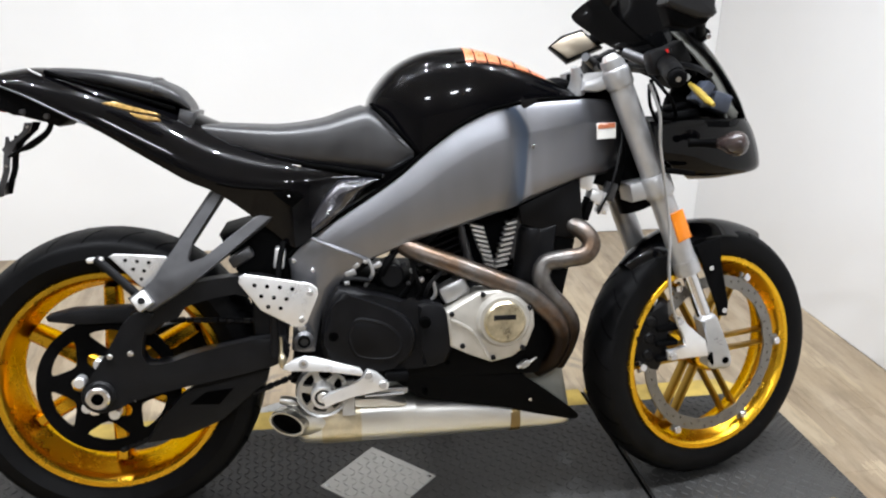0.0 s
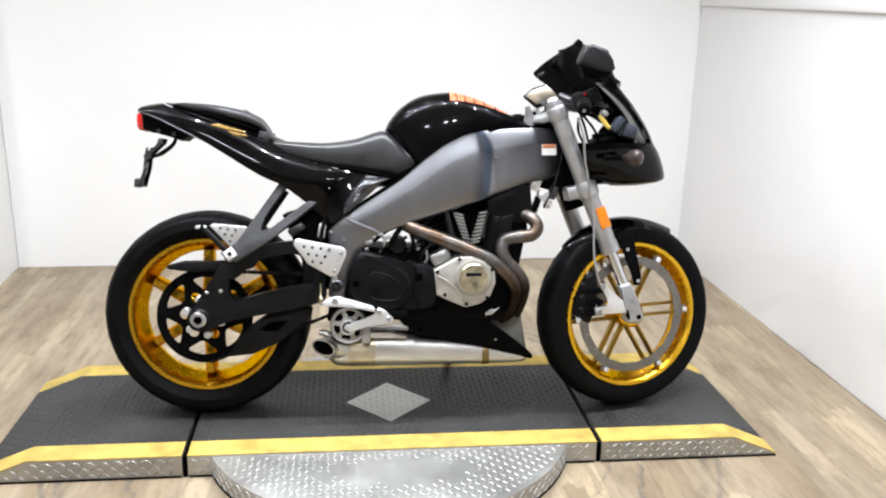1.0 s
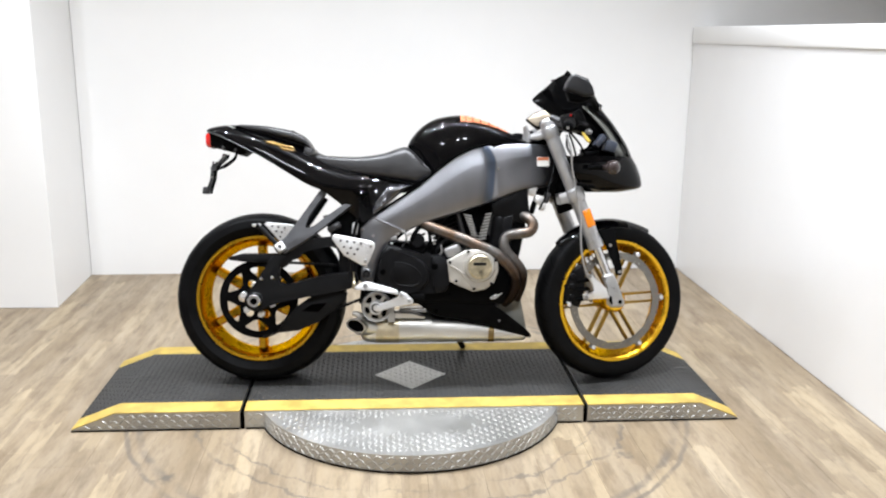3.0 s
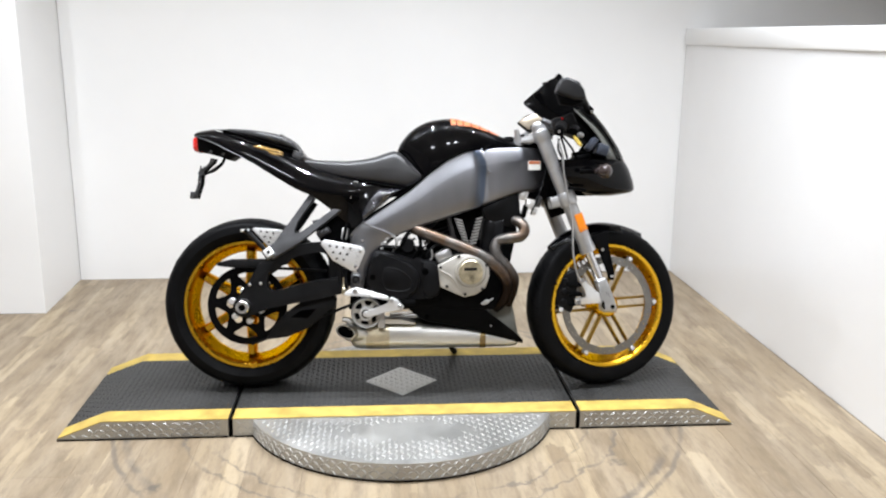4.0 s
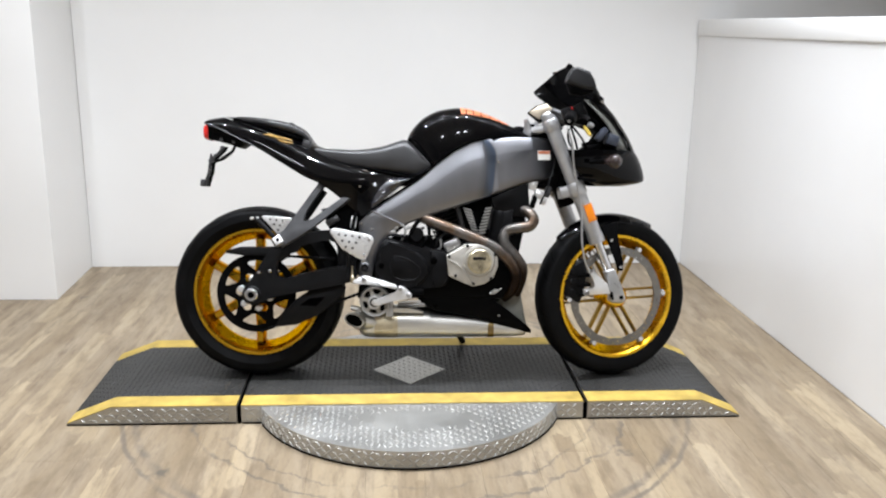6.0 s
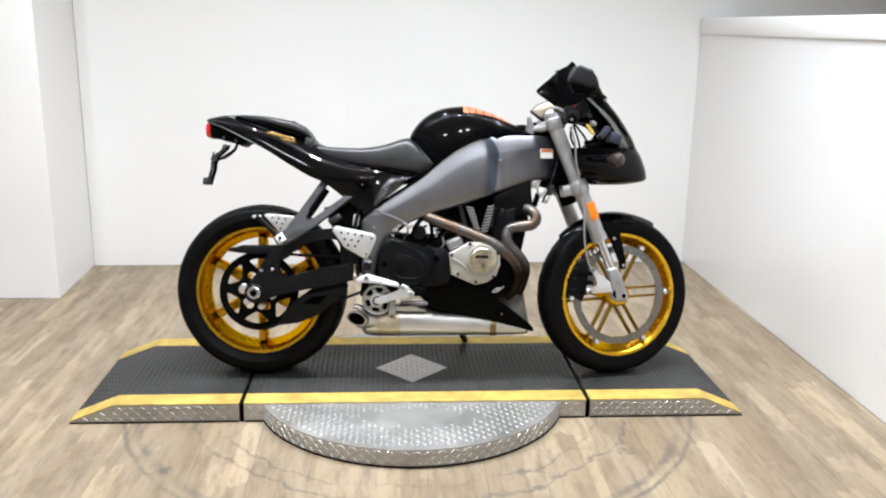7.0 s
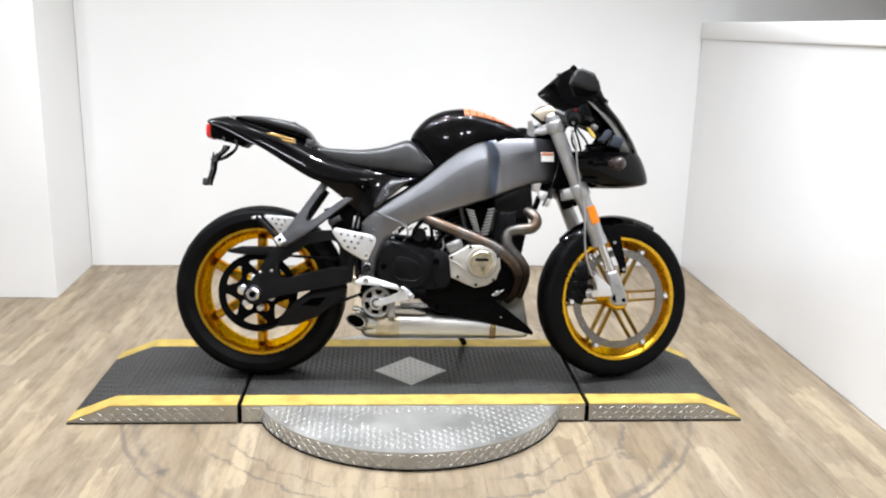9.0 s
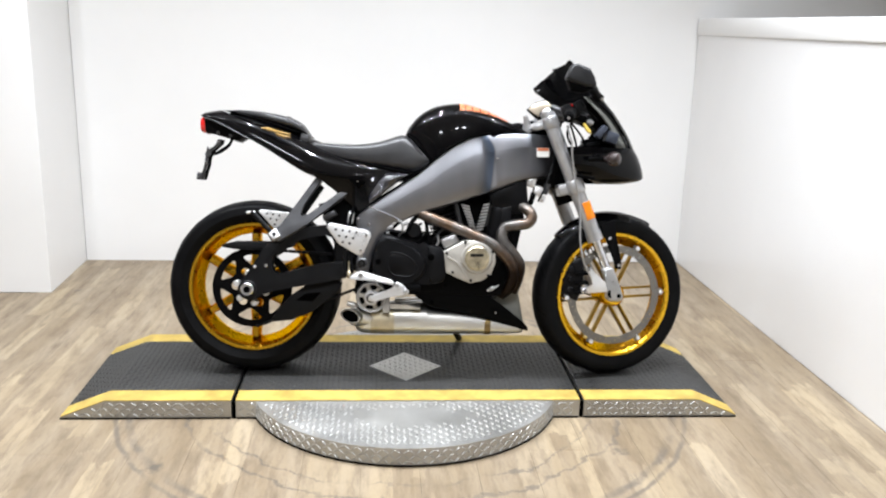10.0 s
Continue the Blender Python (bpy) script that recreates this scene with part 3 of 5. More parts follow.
# rear wheel
CR = (0.007, 0.0, 0.308)
rear_wheel = part("rear_wheel", knob(CR, 0.05, -0.075, 0.075, 32), GOLD, bike, "gold hub of the rear wheel")
part("tyre", tyre(CR, 0.311, 0.09, 0.226, 0.07), RUBBER, rear_wheel, "wide black rubber tyre")
part("rim", rim(CR, 0.226, 0.08), GOLD, rear_wheel, "glossy gold rim")
for k in range(6):
    part("spoke", spoke(CR, radians(30 + 60 * k), 0.04, 0.19, 0.022, 0.015, -0.03, 0.03), GOLD, rear_wheel)
SY = -0.098
loops = [polar([(0.142, 360 * k / 96) for k in range(96)], (CR[0], CR[2]))]
loops.append(polar([(0.026, 360 * k / 24) for k in range(24)], (CR[0], CR[2])))
for k in range(6):
    loops.append(polar(((0.1145, -21), (0.118, 0), (0.1145, 21), (0.092, 15), (0.076, 0), (0.092, -15)), (CR[0], CR[2]), 25 + 60 * k, 4))
    a = radians(55 + 60 * k)
    loops.append(polar([(0.0155, 360 * j / 16) for j in range(16)], (CR[0] + 0.0595 * math.cos(a), CR[2] + 0.0595 * math.sin(a))))
own = sheet(loops, SY - 0.004, SY + 0.004)
sprocket = part("sprocket", own, MATT_BLACK, rear_wheel, "black rear sprocket with round-cornered cut-outs")
for k in range(6):
    a = radians(60 * k + 42)
    part("sprocket_bolt", knob((CR[0] + 0.054 * math.cos(a), 0, CR[2] + 0.054 * math.sin(a)), 0.0115, SY - 0.032, SY, 10), ALU, rear_wheel, "bright steel bolt")



def grooves(c, radius, half, bead, count, parent, turn=None):
    """Slanting cuts over both shoulders of the tread, as dark grooves."""
    own = bmesh.new()
    for k in range(count):
        for sd in (-1, 1):
            a0 = 2 * math.pi * (k + (0.5 if sd > 0 else 0)) / count
            pts = []
            for j in range(6):
                b = math.pi / 2 - sd * radians(12 + 11 * j)
                r = bead + (radius - bead) * 0.66 + (radius - bead) * 0.34 * math.sin(b) - 0.0007
                y = -half * 0.97 * math.cos(b)
                a = a0 + 0.045 * j - 0.004 * j * j
                v = Vector((r * math.cos(a), y, r * math.sin(a)))
                pts.append(Vector(c) + ((turn @ v) if turn is not None else v))
            sweep(pts, 0.0016, 5, 0, own)
    return tagged(part("tread_groove", own, DARK_HOLE, parent, "dark tread grooves"), kind="stuff")


grooves(CR, 0.311, 0.09, 0.226, 26, rear_wheel)

# swing arm
own = plate(((-0.034, 0.312), (-0.024, 0.283), (0.014, 0.272), (0.1, 0.304), (0.34, 0.35), (0.37, 0.38), (0.345, 0.41), (0.21, 0.39), (0.12, 0.364),
             (0.092, 0.37), (0.088, 0.4), (0.1, 0.45), (0.115, 0.47), (0.07, 0.47), (0.02, 0.395), (-0.015, 0.345)), -0.165, -0.122, 0.01, 3, None, 3)
swing = part("swing_arm", own, SATIN_BLACK, bike, "satin black swing arm")
part("upper_brace", plate(((0.06, 0.445), (0.125, 0.5), (0.21, 0.53), (0.3, 0.537), (0.36, 0.525), (0.36, 0.49), (0.3, 0.503), (0.215, 0.492), (0.155, 0.468), (0.105, 0.425)), -0.162, -0.125, 0.01, 3, None, 3), SATIN_BLACK, swing)
part("left_arm", mirrored(plate(((-0.034, 0.312), (0.0, 0.27), (0.34, 0.342), (0.37, 0.376), (0.345, 0.41), (0.02, 0.36)), -0.15, -0.11, 0.01, 2)), SATIN_BLACK, swing)
part("cross_member", block(0.07, 0.27, 0.12, pose(0.335, 0, 0.43), 0.015), SATIN_BLACK, swing)
part("chain_guard", plate(((0.1, 0.475), (-0.05, 0.474), (-0.098, 0.462), (-0.094, 0.452), (-0.04, 0.445), (0.1, 0.442)), -0.125, -0.085, 0.004), SATIN_BLACK, swing, "black chain guard")
part("lower_guard", plate(((0.075, 0.186), (0.1, 0.23), (0.15, 0.285), (0.2, 0.32), (0.3, 0.345), (0.33, 0.33), (0.324, 0.306), (0.228, 0.226), (0.15, 0.194)), -0.122, -0.1, 0.004), SATIN_BLACK, swing, "black lower chain guard")
part("guard_window", plate(((0.165, 0.265), (0.2, 0.29), (0.255, 0.295), (0.225, 0.262)), -0.1232, -0.12, 0.001), DARK_HOLE, swing)
part("axle_block", knob((0.003, 0, 0.31), 0.03, -0.172, -0.15, 28), SATIN_BLACK, swing)
part("axle_nut", ring_of(((0.012, -0.012), (0.02, -0.012), (0.023, -0.009), (0.023, 0.012), (0.012, 0.012)), (0.003, -0.178, 0.31), 32), CHROME, swing, "bright hollow axle nut")
part("axle_hollow", knob((0.003, 0, 0.31), 0.0125, -0.176, -0.172, 20), DARK_HOLE, swing)
bolts(((0.027, 0.388), (0.066, 0.392)), 0.006, -0.17, -0.16, CHROME, swing, "bolt", "small bright bolt")

# chain
for (x0, z0), (x1, z1) in (((0.02, 0.167), (0.44, 0.33)), ((0.02, 0.447), (0.44, 0.42))):
    own = bmesh.new()
    count = int(math.hypot(x1 - x0, z1 - z0) / 0.0159)
    ang = math.degrees(math.atan2(z1 - z0, x1 - x0))
    for k in range(count):
        u = (k + 0.5) / count
        wide = 0.006 if k % 2 else 0.0085
        joined(own, block(0.0175, wide * 2, 0.0105, pose(x0 + (x1 - x0) * u, SY, z0 + (z1 - z0) * u, 0, -ang, 0), 0.003, 1))
    tagged(part("chain_run", own, SATIN_BLACK, bike, "dark roller chain"), kind="stuff")

# rear subframe bracket and passenger footrest
sub = part("subframe_bracket", plate(((0.07, 0.505), (0.085, 0.481), (0.115, 0.477), (0.19, 0.523), (0.212, 0.543), (0.355, 0.652), (0.334, 0.67), (0.215, 0.577), (0.2, 0.566), (0.186, 0.562), (0.177, 0.576), (0.19, 0.612), (0.276, 0.722), (0.254, 0.74), (0.147, 0.58), (0.12, 0.53)), -0.182, -0.16, 0.006, 0, None, 3), BRACKET_GREY, bike, "grey cast forked bracket")
sub.matrix_basis = pose(0, -0.172, 0.49, -15, 0, 0) @ pose(0, 0.172, -0.49)
part("left_bracket", mirrored(plate(((0.07, 0.49), (0.1, 0.466), (0.24, 0.668), (0.213, 0.69)), -0.14, -0.118, 0.006)), SATIN_BLACK, bike)
own = block(0.032, 0.028, 0.032, pose(0.1, -0.188, 0.497, 0, -35, 0), 0.004)
part("footrest_clamp", own, ALU, sub, "square bright clamp")
part("clamp_bolt", knob((0.1, 0, 0.497), 0.007, -0.206, -0.2, 8), SATIN_BLACK, sub)


def pierced(name, pts, y0, y1, holes, r, material, parent, label):
    """A plate with round holes drawn as deep dark sockets."""
    ob = part(name, plate(pts, y0, y1, 0.004, 0, None, 3), material, parent, label)
    for x, z in holes:
        part("hole", knob((x, 0, z), r, y0 - 0.0006, y0 + 0.001, 12, None, 0.05), DARK_HOLE, ob)
    return ob


pierced("passenger_heel_plate", ((0.036, 0.583), (0.046, 0.589), (0.142, 0.58), (0.146, 0.572), (0.104, 0.518), (0.09, 0.522)), -0.15, -0.146,
        ((0.066, 0.575), (0.088, 0.572), (0.11, 0.569), (0.08, 0.557), (0.1, 0.553), (0.094, 0.537)), 0.0036, ALU, bike, "bright drilled passenger heel plate")
foot = part("passenger_footrest", sweep(((0.012, -0.156, 0.582), (0.05, -0.158, 0.545), (0.09, -0.158, 0.502)), 0.009, 10, 3), SATIN_BLACK, bike, "folded black passenger footrest")
part("footrest_tip", block(0.032, 0.014, 0.01, pose(0.012, -0.156, 0.579, 0, -3, 0), 0.004), ALU, foot)

# rider's heel plate, footrest, brake pedal
heel = pierced("heel_plate", ((0.281, 0.53), (0.284, 0.542), (0.294, 0.547), (0.42, 0.523), (0.432, 0.514), (0.434, 0.5), (0.41, 0.444), (0.4, 0.436), (0.386, 0.436), (0.322, 0.473)), -0.192, -0.187,
               ((0.312, 0.524), (0.336, 0.521), (0.36, 0.518), (0.384, 0.514), (0.324, 0.502), (0.348, 0.498), (0.372, 0.494), (0.336, 0.48), (0.36, 0.476)), 0.0042, ALU, bike, "bright drilled aluminium heel plate")
bolts(((0.418, 0.505), (0.4, 0.452)), 0.006, -0.197, -0.19, CHROME, heel)
part("rear_brake_cylinder", rod((0.345, -0.165, 0.37), (0.345, -0.165, 0.46), 0.009), SATIN_BLACK, bike)
part("brake_pushrod", sweep(((0.36, -0.175, 0.35), (0.359, -0.174, 0.36), (0.358, -0.173, 0.37), (0.357, -0.172, 0.38), (0.357, -0.171, 0.412)), (0.006, 0.0085, 0.0085, 0.004, 0.003), 12, 3), PALE_GOLD, bike, "thin threaded pushrod with a ball joint")
part("rear_brake_reservoir", block(0.022, 0.03, 0.045, pose(0.36, -0.125, 0.565, 0, 8, 0), 0.006), ALU, bike, "bright fluid reservoir")
part("reservoir_hose", sweep(((0.37, -0.14, 0.60), (0.36, -0.15, 0.56), (0.352, -0.165, 0.5), (0.345, -0.165, 0.45)), 0.006, 10), MATT_BLACK, bike)
part("shock_clevis", block(0.05, 0.03, 0.024, pose(0.285, -0.13, 0.57, 0, -30, 0), 0.006), BRACKET_GREY, bike)
pedal = part("brake_pedal", plate(((0.36, 0.353), (0.363, 0.362), (0.384, 0.374), (0.403, 0.379), (0.42, 0.376), (0.51, 0.349), (0.517, 0.34), (0.514, 0.331), (0.433, 0.35), (0.372, 0.351)), -0.205, -0.195, 0.003), ALU, bike, "bright aluminium brake pedal")
part("pedal_pivot", ring_of(((0.005, -0.008), (0.0085, -0.008), (0.0095, -0.006), (0.0095, 0.004), (0.005, 0.004)), (0.4, -0.205, 0.3655), 20), CAST_ALU, pedal)
part("pivot_bolt", knob((0.4, 0, 0.3655), 0.0052, -0.209, -0.2, 6), CHROME, pedal)
peg = part("footrest", plate(((0.44, 0.27), (0.434, 0.286), (0.449, 0.3), (0.513, 0.318), (0.517, 0.333), (0.526, 0.344), (0.545, 0.336), (0.57, 0.311), (0.565, 0.297), (0.52, 0.292), (0.49, 0.287), (0.452, 0.274)), -0.2, -0.188, 0.004), ALU, bike, "bright aluminium footrest lever")
bolts(((0.527, 0.333), (0.556, 0.311)), 0.008, -0.206, -0.198, CAST_ALU, peg)
part("footrest_strip", block(0.08, 0.012, 0.004, pose(0.56, -0.19, 0.287, 0, -1.5, 0), 0.0012), CAST_ALU, peg)
part("footrest_rubber", block(0.05, 0.03, 0.02, pose(0.585, -0.18, 0.322, 0, 4, 0), 0.005), MATT_BLACK, peg)
mount = part("footrest_mount", knob((0.403, 0, 0.407), 0.0195, -0.196, -0.14, 20, None, 0.3), BRACKET_GREY, bike, "grey cast footrest pivot")
part("mount_ring", ring_of(((0.008, -0.004), (0.012, -0.004), (0.0135, 0.004), (0.008, 0.004)), (0.403, -0.197, 0.407), 20), MATT_BLACK, mount)
part("mount_bolt", knob((0.4, 0, 0.43), 0.009, -0.185, -0.16, 12), CHROME, bike)
PC = (0.436, 0.281)
loops = [polar([(0.052, 360 * k / 60) for k in range(60)], PC)]
for k in range(6):
    loops.append(polar(((0.043, -20), (0.0445, 0), (0.043, 20), (0.027, 12), (0.027, -12)), PC, 60 * k + 20, 3))
pulley = part("pulley", sheet(loops, -0.136, -0.124), CAM_COVER, bike, "cast pulley wheel with open spokes")
part("pulley_rim", ring_of(((0.049, -0.012), (0.053, -0.014), (0.056, -0.004), (0.056, 0.012), (0.049, 0.012)), (PC[0], -0.13, PC[1]), 60), CAST_ALU, pulley, "cast rim")
part("pulley_back", knob((PC[0], 0, PC[1]), 0.047, -0.116, -0.11, 40), MATT_BLACK, pulley)
part("hub", ring_of(((0.017, -0.016), (0.022, -0.016), (0.0245, -0.012), (0.0245, 0.03), (0.017, 0.03)), (PC[0], -0.16, PC[1]), 36), ALU, pulley)
part("hub_hollow", knob((PC[0], 0, PC[1]), 0.0172, -0.168, -0.15, 24), DARK_HOLE, pulley)
part("hub_bolt", knob((PC[0], 0, PC[1]), 0.0115, -0.178, -0.15, 20), ALU, pulley)
part("side_bracket", plate(((0.475, 0.225), (0.475, 0.3), (0.5, 0.305), (0.502, 0.225)), -0.14, -0.12, 0.004), CAST_ALU, bike, "cast side bracket")
part("rear_sprocket_case", plate(((0.37, 0.29), (0.38, 0.36), (0.5, 0.35), (0.52, 0.3), (0.44, 0.26)), -0.1, 0.0, 0.008), MATT_BLACK, bike)

# engine
part("crankcase", plate(((0.4, 0.32), (0.5, 0.29), (0.9, 0.285), (0.945, 0.34), (0.92, 0.43), (0.85, 0.5), (0.5, 0.51), (0.42, 0.46)), -0.125, 0.15, 0.02), MATT_BLACK, bike, "black engine crankcase")
cover = part("primary_cover", plate(((0.473, 0.506), (0.536, 0.492), (0.582, 0.479), (0.616, 0.469), (0.676, 0.466), (0.692, 0.427), (0.692, 0.373), (0.68, 0.34), (0.61, 0.332), (0.536, 0.334), (0.483, 0.344), (0.441, 0.36), (0.441, 0.446)), -0.176, -0.11, 0.014, 2, None, 4), ENGINE_BLACK, bike, "black drive-side engine cover")
part("raised_panel", plate(((0.447, 0.44), (0.478, 0.497), (0.5, 0.493), (0.563, 0.468), (0.606, 0.446), (0.626, 0.407), (0.616, 0.365), (0.583, 0.341), (0.536, 0.336), (0.47, 0.348), (0.444, 0.378)), -0.191, -0.17, 0.013, 3, None, 4), ENGINE_BLACK, cover, "raised outer cover")
PEAR = ((0.493, 0.404), (0.499, 0.434), (0.516, 0.446), (0.563, 0.433), (0.594, 0.403), (0.592, 0.376), (0.566, 0.362), (0.51, 0.37))
ring = [(p[0], p[1]) for p in curve([(*p, 0) for p in PEAR], 4, True)]
part("panel_lip", sweep([(x, -0.1905, z) for x, z in ring + ring[:1]], 0.0034, 8, 0), ENGINE_BLACK, cover, "raised lip of the cover")
part("inner_panel", plate(PEAR, -0.1925, -0.186, 0.002, 4, None, 2), ENGINE_BLACK, cover)
bolts(((0.461, 0.413), (0.646, 0.432)), 0.0115, -0.1925, -0.17, DARK_HOLE, cover, "socket")
part("cover_end", plate(((0.63, 0.468), (0.684, 0.462), (0.698, 0.42), (0.698, 0.37), (0.686, 0.342), (0.64, 0.338), (0.645, 0.4)), -0.181, -0.11, 0.009, 2), ENGINE_BLACK, cover)
cam_cover = part("cam_cover", plate(((0.69, 0.45), (0.757, 0.489), (0.8, 0.492), (0.842, 0.479), (0.872, 0.447), (0.874, 0.412), (0.858, 0.37), (0.826, 0.348), (0.784, 0.339), (0.735, 0.36), (0.697, 0.377)), -0.185, -0.12, 0.007, 0, None, 3), CAM_COVER, bike, "pale champagne engine side cover")
part("boss_ring", ring_of(((0.04, -0.012), (0.05, -0.012), (0.056, 0.0), (0.056, 0.012), (0.04, 0.012)), (0.806, -0.19, 0.43), 44), CAM_COVER, cam_cover)
cap_ = part("round_cap", knob((0.806, 0, 0.43), 0.043, -0.212, -0.18, 44, None, 0.1), PALE_GOLD, cam_cover, "polished round cap with a dark name bar")
part("name_bar", block(0.046, 0.002, 0.0105, pose(0.805, -0.2125, 0.441, 0, 0, 0), 0.0008, 1), SATIN_BLACK, cap_, "plain dark bar")
part("rib", sweep(((0.697, -0.186, 0.436), (0.742, -0.187, 0.408), (0.776, -0.187, 0.352)), 0.0032, 8, 5), CAM_COVER, cam_cover)
bolts(((0.7, 0.446), (0.765, 0.484), (0.722, 0.378), (0.786, 0.35), (0.848, 0.368), (0.862, 0.452)), 0.0055, -0.19, -0.18, SATIN_BLACK, cam_cover)
part("upper_casting", block(0.062, 0.05, 0.04, pose(0.712, -0.13, 0.486, 0, -25, 0), 0.01), CAST_ALU, bike, "grey engine casting")


def cylinder(name, foot_, head, label):
    a, b = Vector(foot_), Vector(head)
    d = b - a
    tilt = math.degrees(math.atan2(d.x, d.z))
    barrel = part(name, rod(a, b, 0.05, 20), ENGINE_BLACK, bike, label)
    fin = None
    for k in range(13):
        at = pose(*(a + d * ((k + 0.6) / 13)), 0, tilt, 0)
        if fin is None:
            fin = part("fin", block(0.12, 0.17, 0.0045, None, 0.0015, 1), ENGINE_BLACK, barrel)
            fin.matrix_basis = at
        else:
            more = new("fin", fin.data)
            more.parent, more.matrix_basis = barrel, at
    return barrel


cylinder("rear_cylinder", (0.725, 0, 0.48), (0.655, 0, 0.66), "finned grey rear engine cylinder")
cylinder("front_cylinder", (0.855, 0, 0.48), (0.92, 0, 0.66), "finned grey front engine cylinder")
part("rocker_cover", plate(((0.56, 0.6), (0.7, 0.66), (0.72, 0.62), (0.66, 0.57), (0.6, 0.56)), -0.1, 0.1, 0.01), ENGINE_BLACK, bike)
part("cylinder_shroud", plate(((0.855, 0.5), (0.875, 0.6), (0.935, 0.615), (0.925, 0.5), (0.91, 0.475)), -0.13, -0.09, 0.01, 0, None, 3), ENGINE_BLACK, bike, "dark grey cylinder shroud")
part("air_box", plate(((0.85, 0.655), (0.985, 0.712), (0.995, 0.6), (0.975, 0.58), (0.91, 0.588), (0.86, 0.615)), -0.125, 0.125, 0.01), ENGINE_BLACK, bike, "dark front cylinder cover")
part("oil_cooler", block(0.05, 0.22, 0.18, pose(0.94, 0, 0.5, 0, 12, 0), 0.01), MATT_BLACK, bike)
part("inner_frame", plate(((0.42, 0.5), (0.5, 0.58), (0.7, 0.62), (0.9, 0.72), (0.9, 0.8), (0.7, 0.75), (0.45, 0.6)), -0.08, 0.08, 0.01), MATT_BLACK, bike)

# wiring and small fittings above the covers
for pts, r, m in ((((0.48, -0.12, 0.5), (0.52, -0.14, 0.54), (0.56, -0.12, 0.57)), 0.006, MATT_BLACK), (((0.56, -0.12, 0.5), (0.57, -0.14, 0.54), (0.6, -0.13, 0.58)), 0.008, MATT_BLACK),
                  (((0.6, -0.13, 0.47), (0.63, -0.15, 0.52), (0.62, -0.14, 0.57)), 0.006, MATT_BLACK), (((0.65, -0.13, 0.46), (0.66, -0.15, 0.5), (0.7, -0.14, 0.54)), 0.005, SATIN_BLACK)):
    part("cable", sweep(pts, r, 8), m, bike)
for pts, r, m in ((((0.47, -0.125, 0.505), (0.5, -0.15, 0.52), (0.54, -0.15, 0.515)), 0.005, SATIN_BLACK), (((0.53, -0.13, 0.5), (0.545, -0.145, 0.53), (0.535, -0.14, 0.56)), 0.004, CAST_ALU),
                  (((0.62, -0.14, 0.46), (0.64, -0.155, 0.49), (0.63, -0.15, 0.54), (0.66, -0.13, 0.57)), 0.0045, MATT_BLACK), (((0.655, -0.14, 0.46), (0.672, -0.15, 0.48), (0.668, -0.15, 0.51)), 0.004, CAST_ALU)):
    part("hose", sweep(pts, r, 8), m, bike)
for x, z, s_ in ((0.492, 0.512, 0.01), (0.53, 0.555, 0.009), (0.607, 0.545, 0.011), (0.617, 0.505, 0.008), (0.64, 0.545, 0.009), (0.66, 0.53, 0.008), (0.69, 0.525, 0.012), (0.712, 0.515, 0.01)):
    part("hose_clip", block(s_ * 1.1, 0.014, s_ * 0.8, pose(x, -0.148, z, 0, x * 900 % 60 - 30, 0), 0.002), CAST_ALU if x < 0.55 else SATIN_BLACK, bike)
part("starter", knob((0.585, 0, 0.52), 0.026, -0.14, -0.05, 22), ENGINE_BLACK, bike)
for x, z, s in ((0.5, 0.53, 0.018), (0.512, 0.545, 0.012), (0.555, 0.545, 0.014), (0.63, 0.53, 0.012), (0.645, 0.51, 0.01)):
    part("fitting", block(s * 1.3, 0.02, s * 0.8, pose(x, -0.135, z, 0, -25, 0), 0.003), CAST_ALU, bike, "small bright fitting")

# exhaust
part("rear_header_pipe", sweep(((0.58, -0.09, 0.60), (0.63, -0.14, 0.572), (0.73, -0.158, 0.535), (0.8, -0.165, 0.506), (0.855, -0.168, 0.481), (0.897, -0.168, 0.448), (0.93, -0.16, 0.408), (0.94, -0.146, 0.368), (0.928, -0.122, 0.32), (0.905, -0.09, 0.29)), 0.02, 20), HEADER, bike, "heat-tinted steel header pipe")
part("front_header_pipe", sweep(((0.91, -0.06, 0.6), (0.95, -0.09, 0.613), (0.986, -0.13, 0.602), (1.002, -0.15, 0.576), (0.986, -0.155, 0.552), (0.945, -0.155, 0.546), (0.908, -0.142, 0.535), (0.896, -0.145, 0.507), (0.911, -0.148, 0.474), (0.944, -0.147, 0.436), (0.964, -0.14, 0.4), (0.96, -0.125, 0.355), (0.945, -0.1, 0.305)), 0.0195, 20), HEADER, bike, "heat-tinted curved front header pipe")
muffler = part("muffler", body(((0.372, 0.165, 0.2, 0.05), (0.384, 0.145, 0.228, 0.09), (0.43, 0.135, 0.246, 0.1), (0.62, 0.135, 0.247, 0.1), (0.64, 0.135, 0.24, 0.098), (0.76, 0.136, 0.23, 0.092), (0.88, 0.137, 0.208, 0.084), (0.975, 0.14, 0.184, 0.07), (0.99, 0.15, 0.174, 0.05)), 32, 3.2, 4), STEEL, bike, "stainless under-slung muffler with brown heat bands")
for x, zb, zt, w, half, m in ((0.474, 0.1338, 0.2472, 0.1012, 0.042, STAINED), (0.857, 0.134, 0.213, 0.087, 0.011, BROWN_BAND)):
    part("strap", body(((x - half, zb, zt, w), (x, zb, zt + 0.001, w + 0.001), (x + half, zb, zt, w)), 32, 3.2, 1), m, muffler, "heat-stained steel strap")
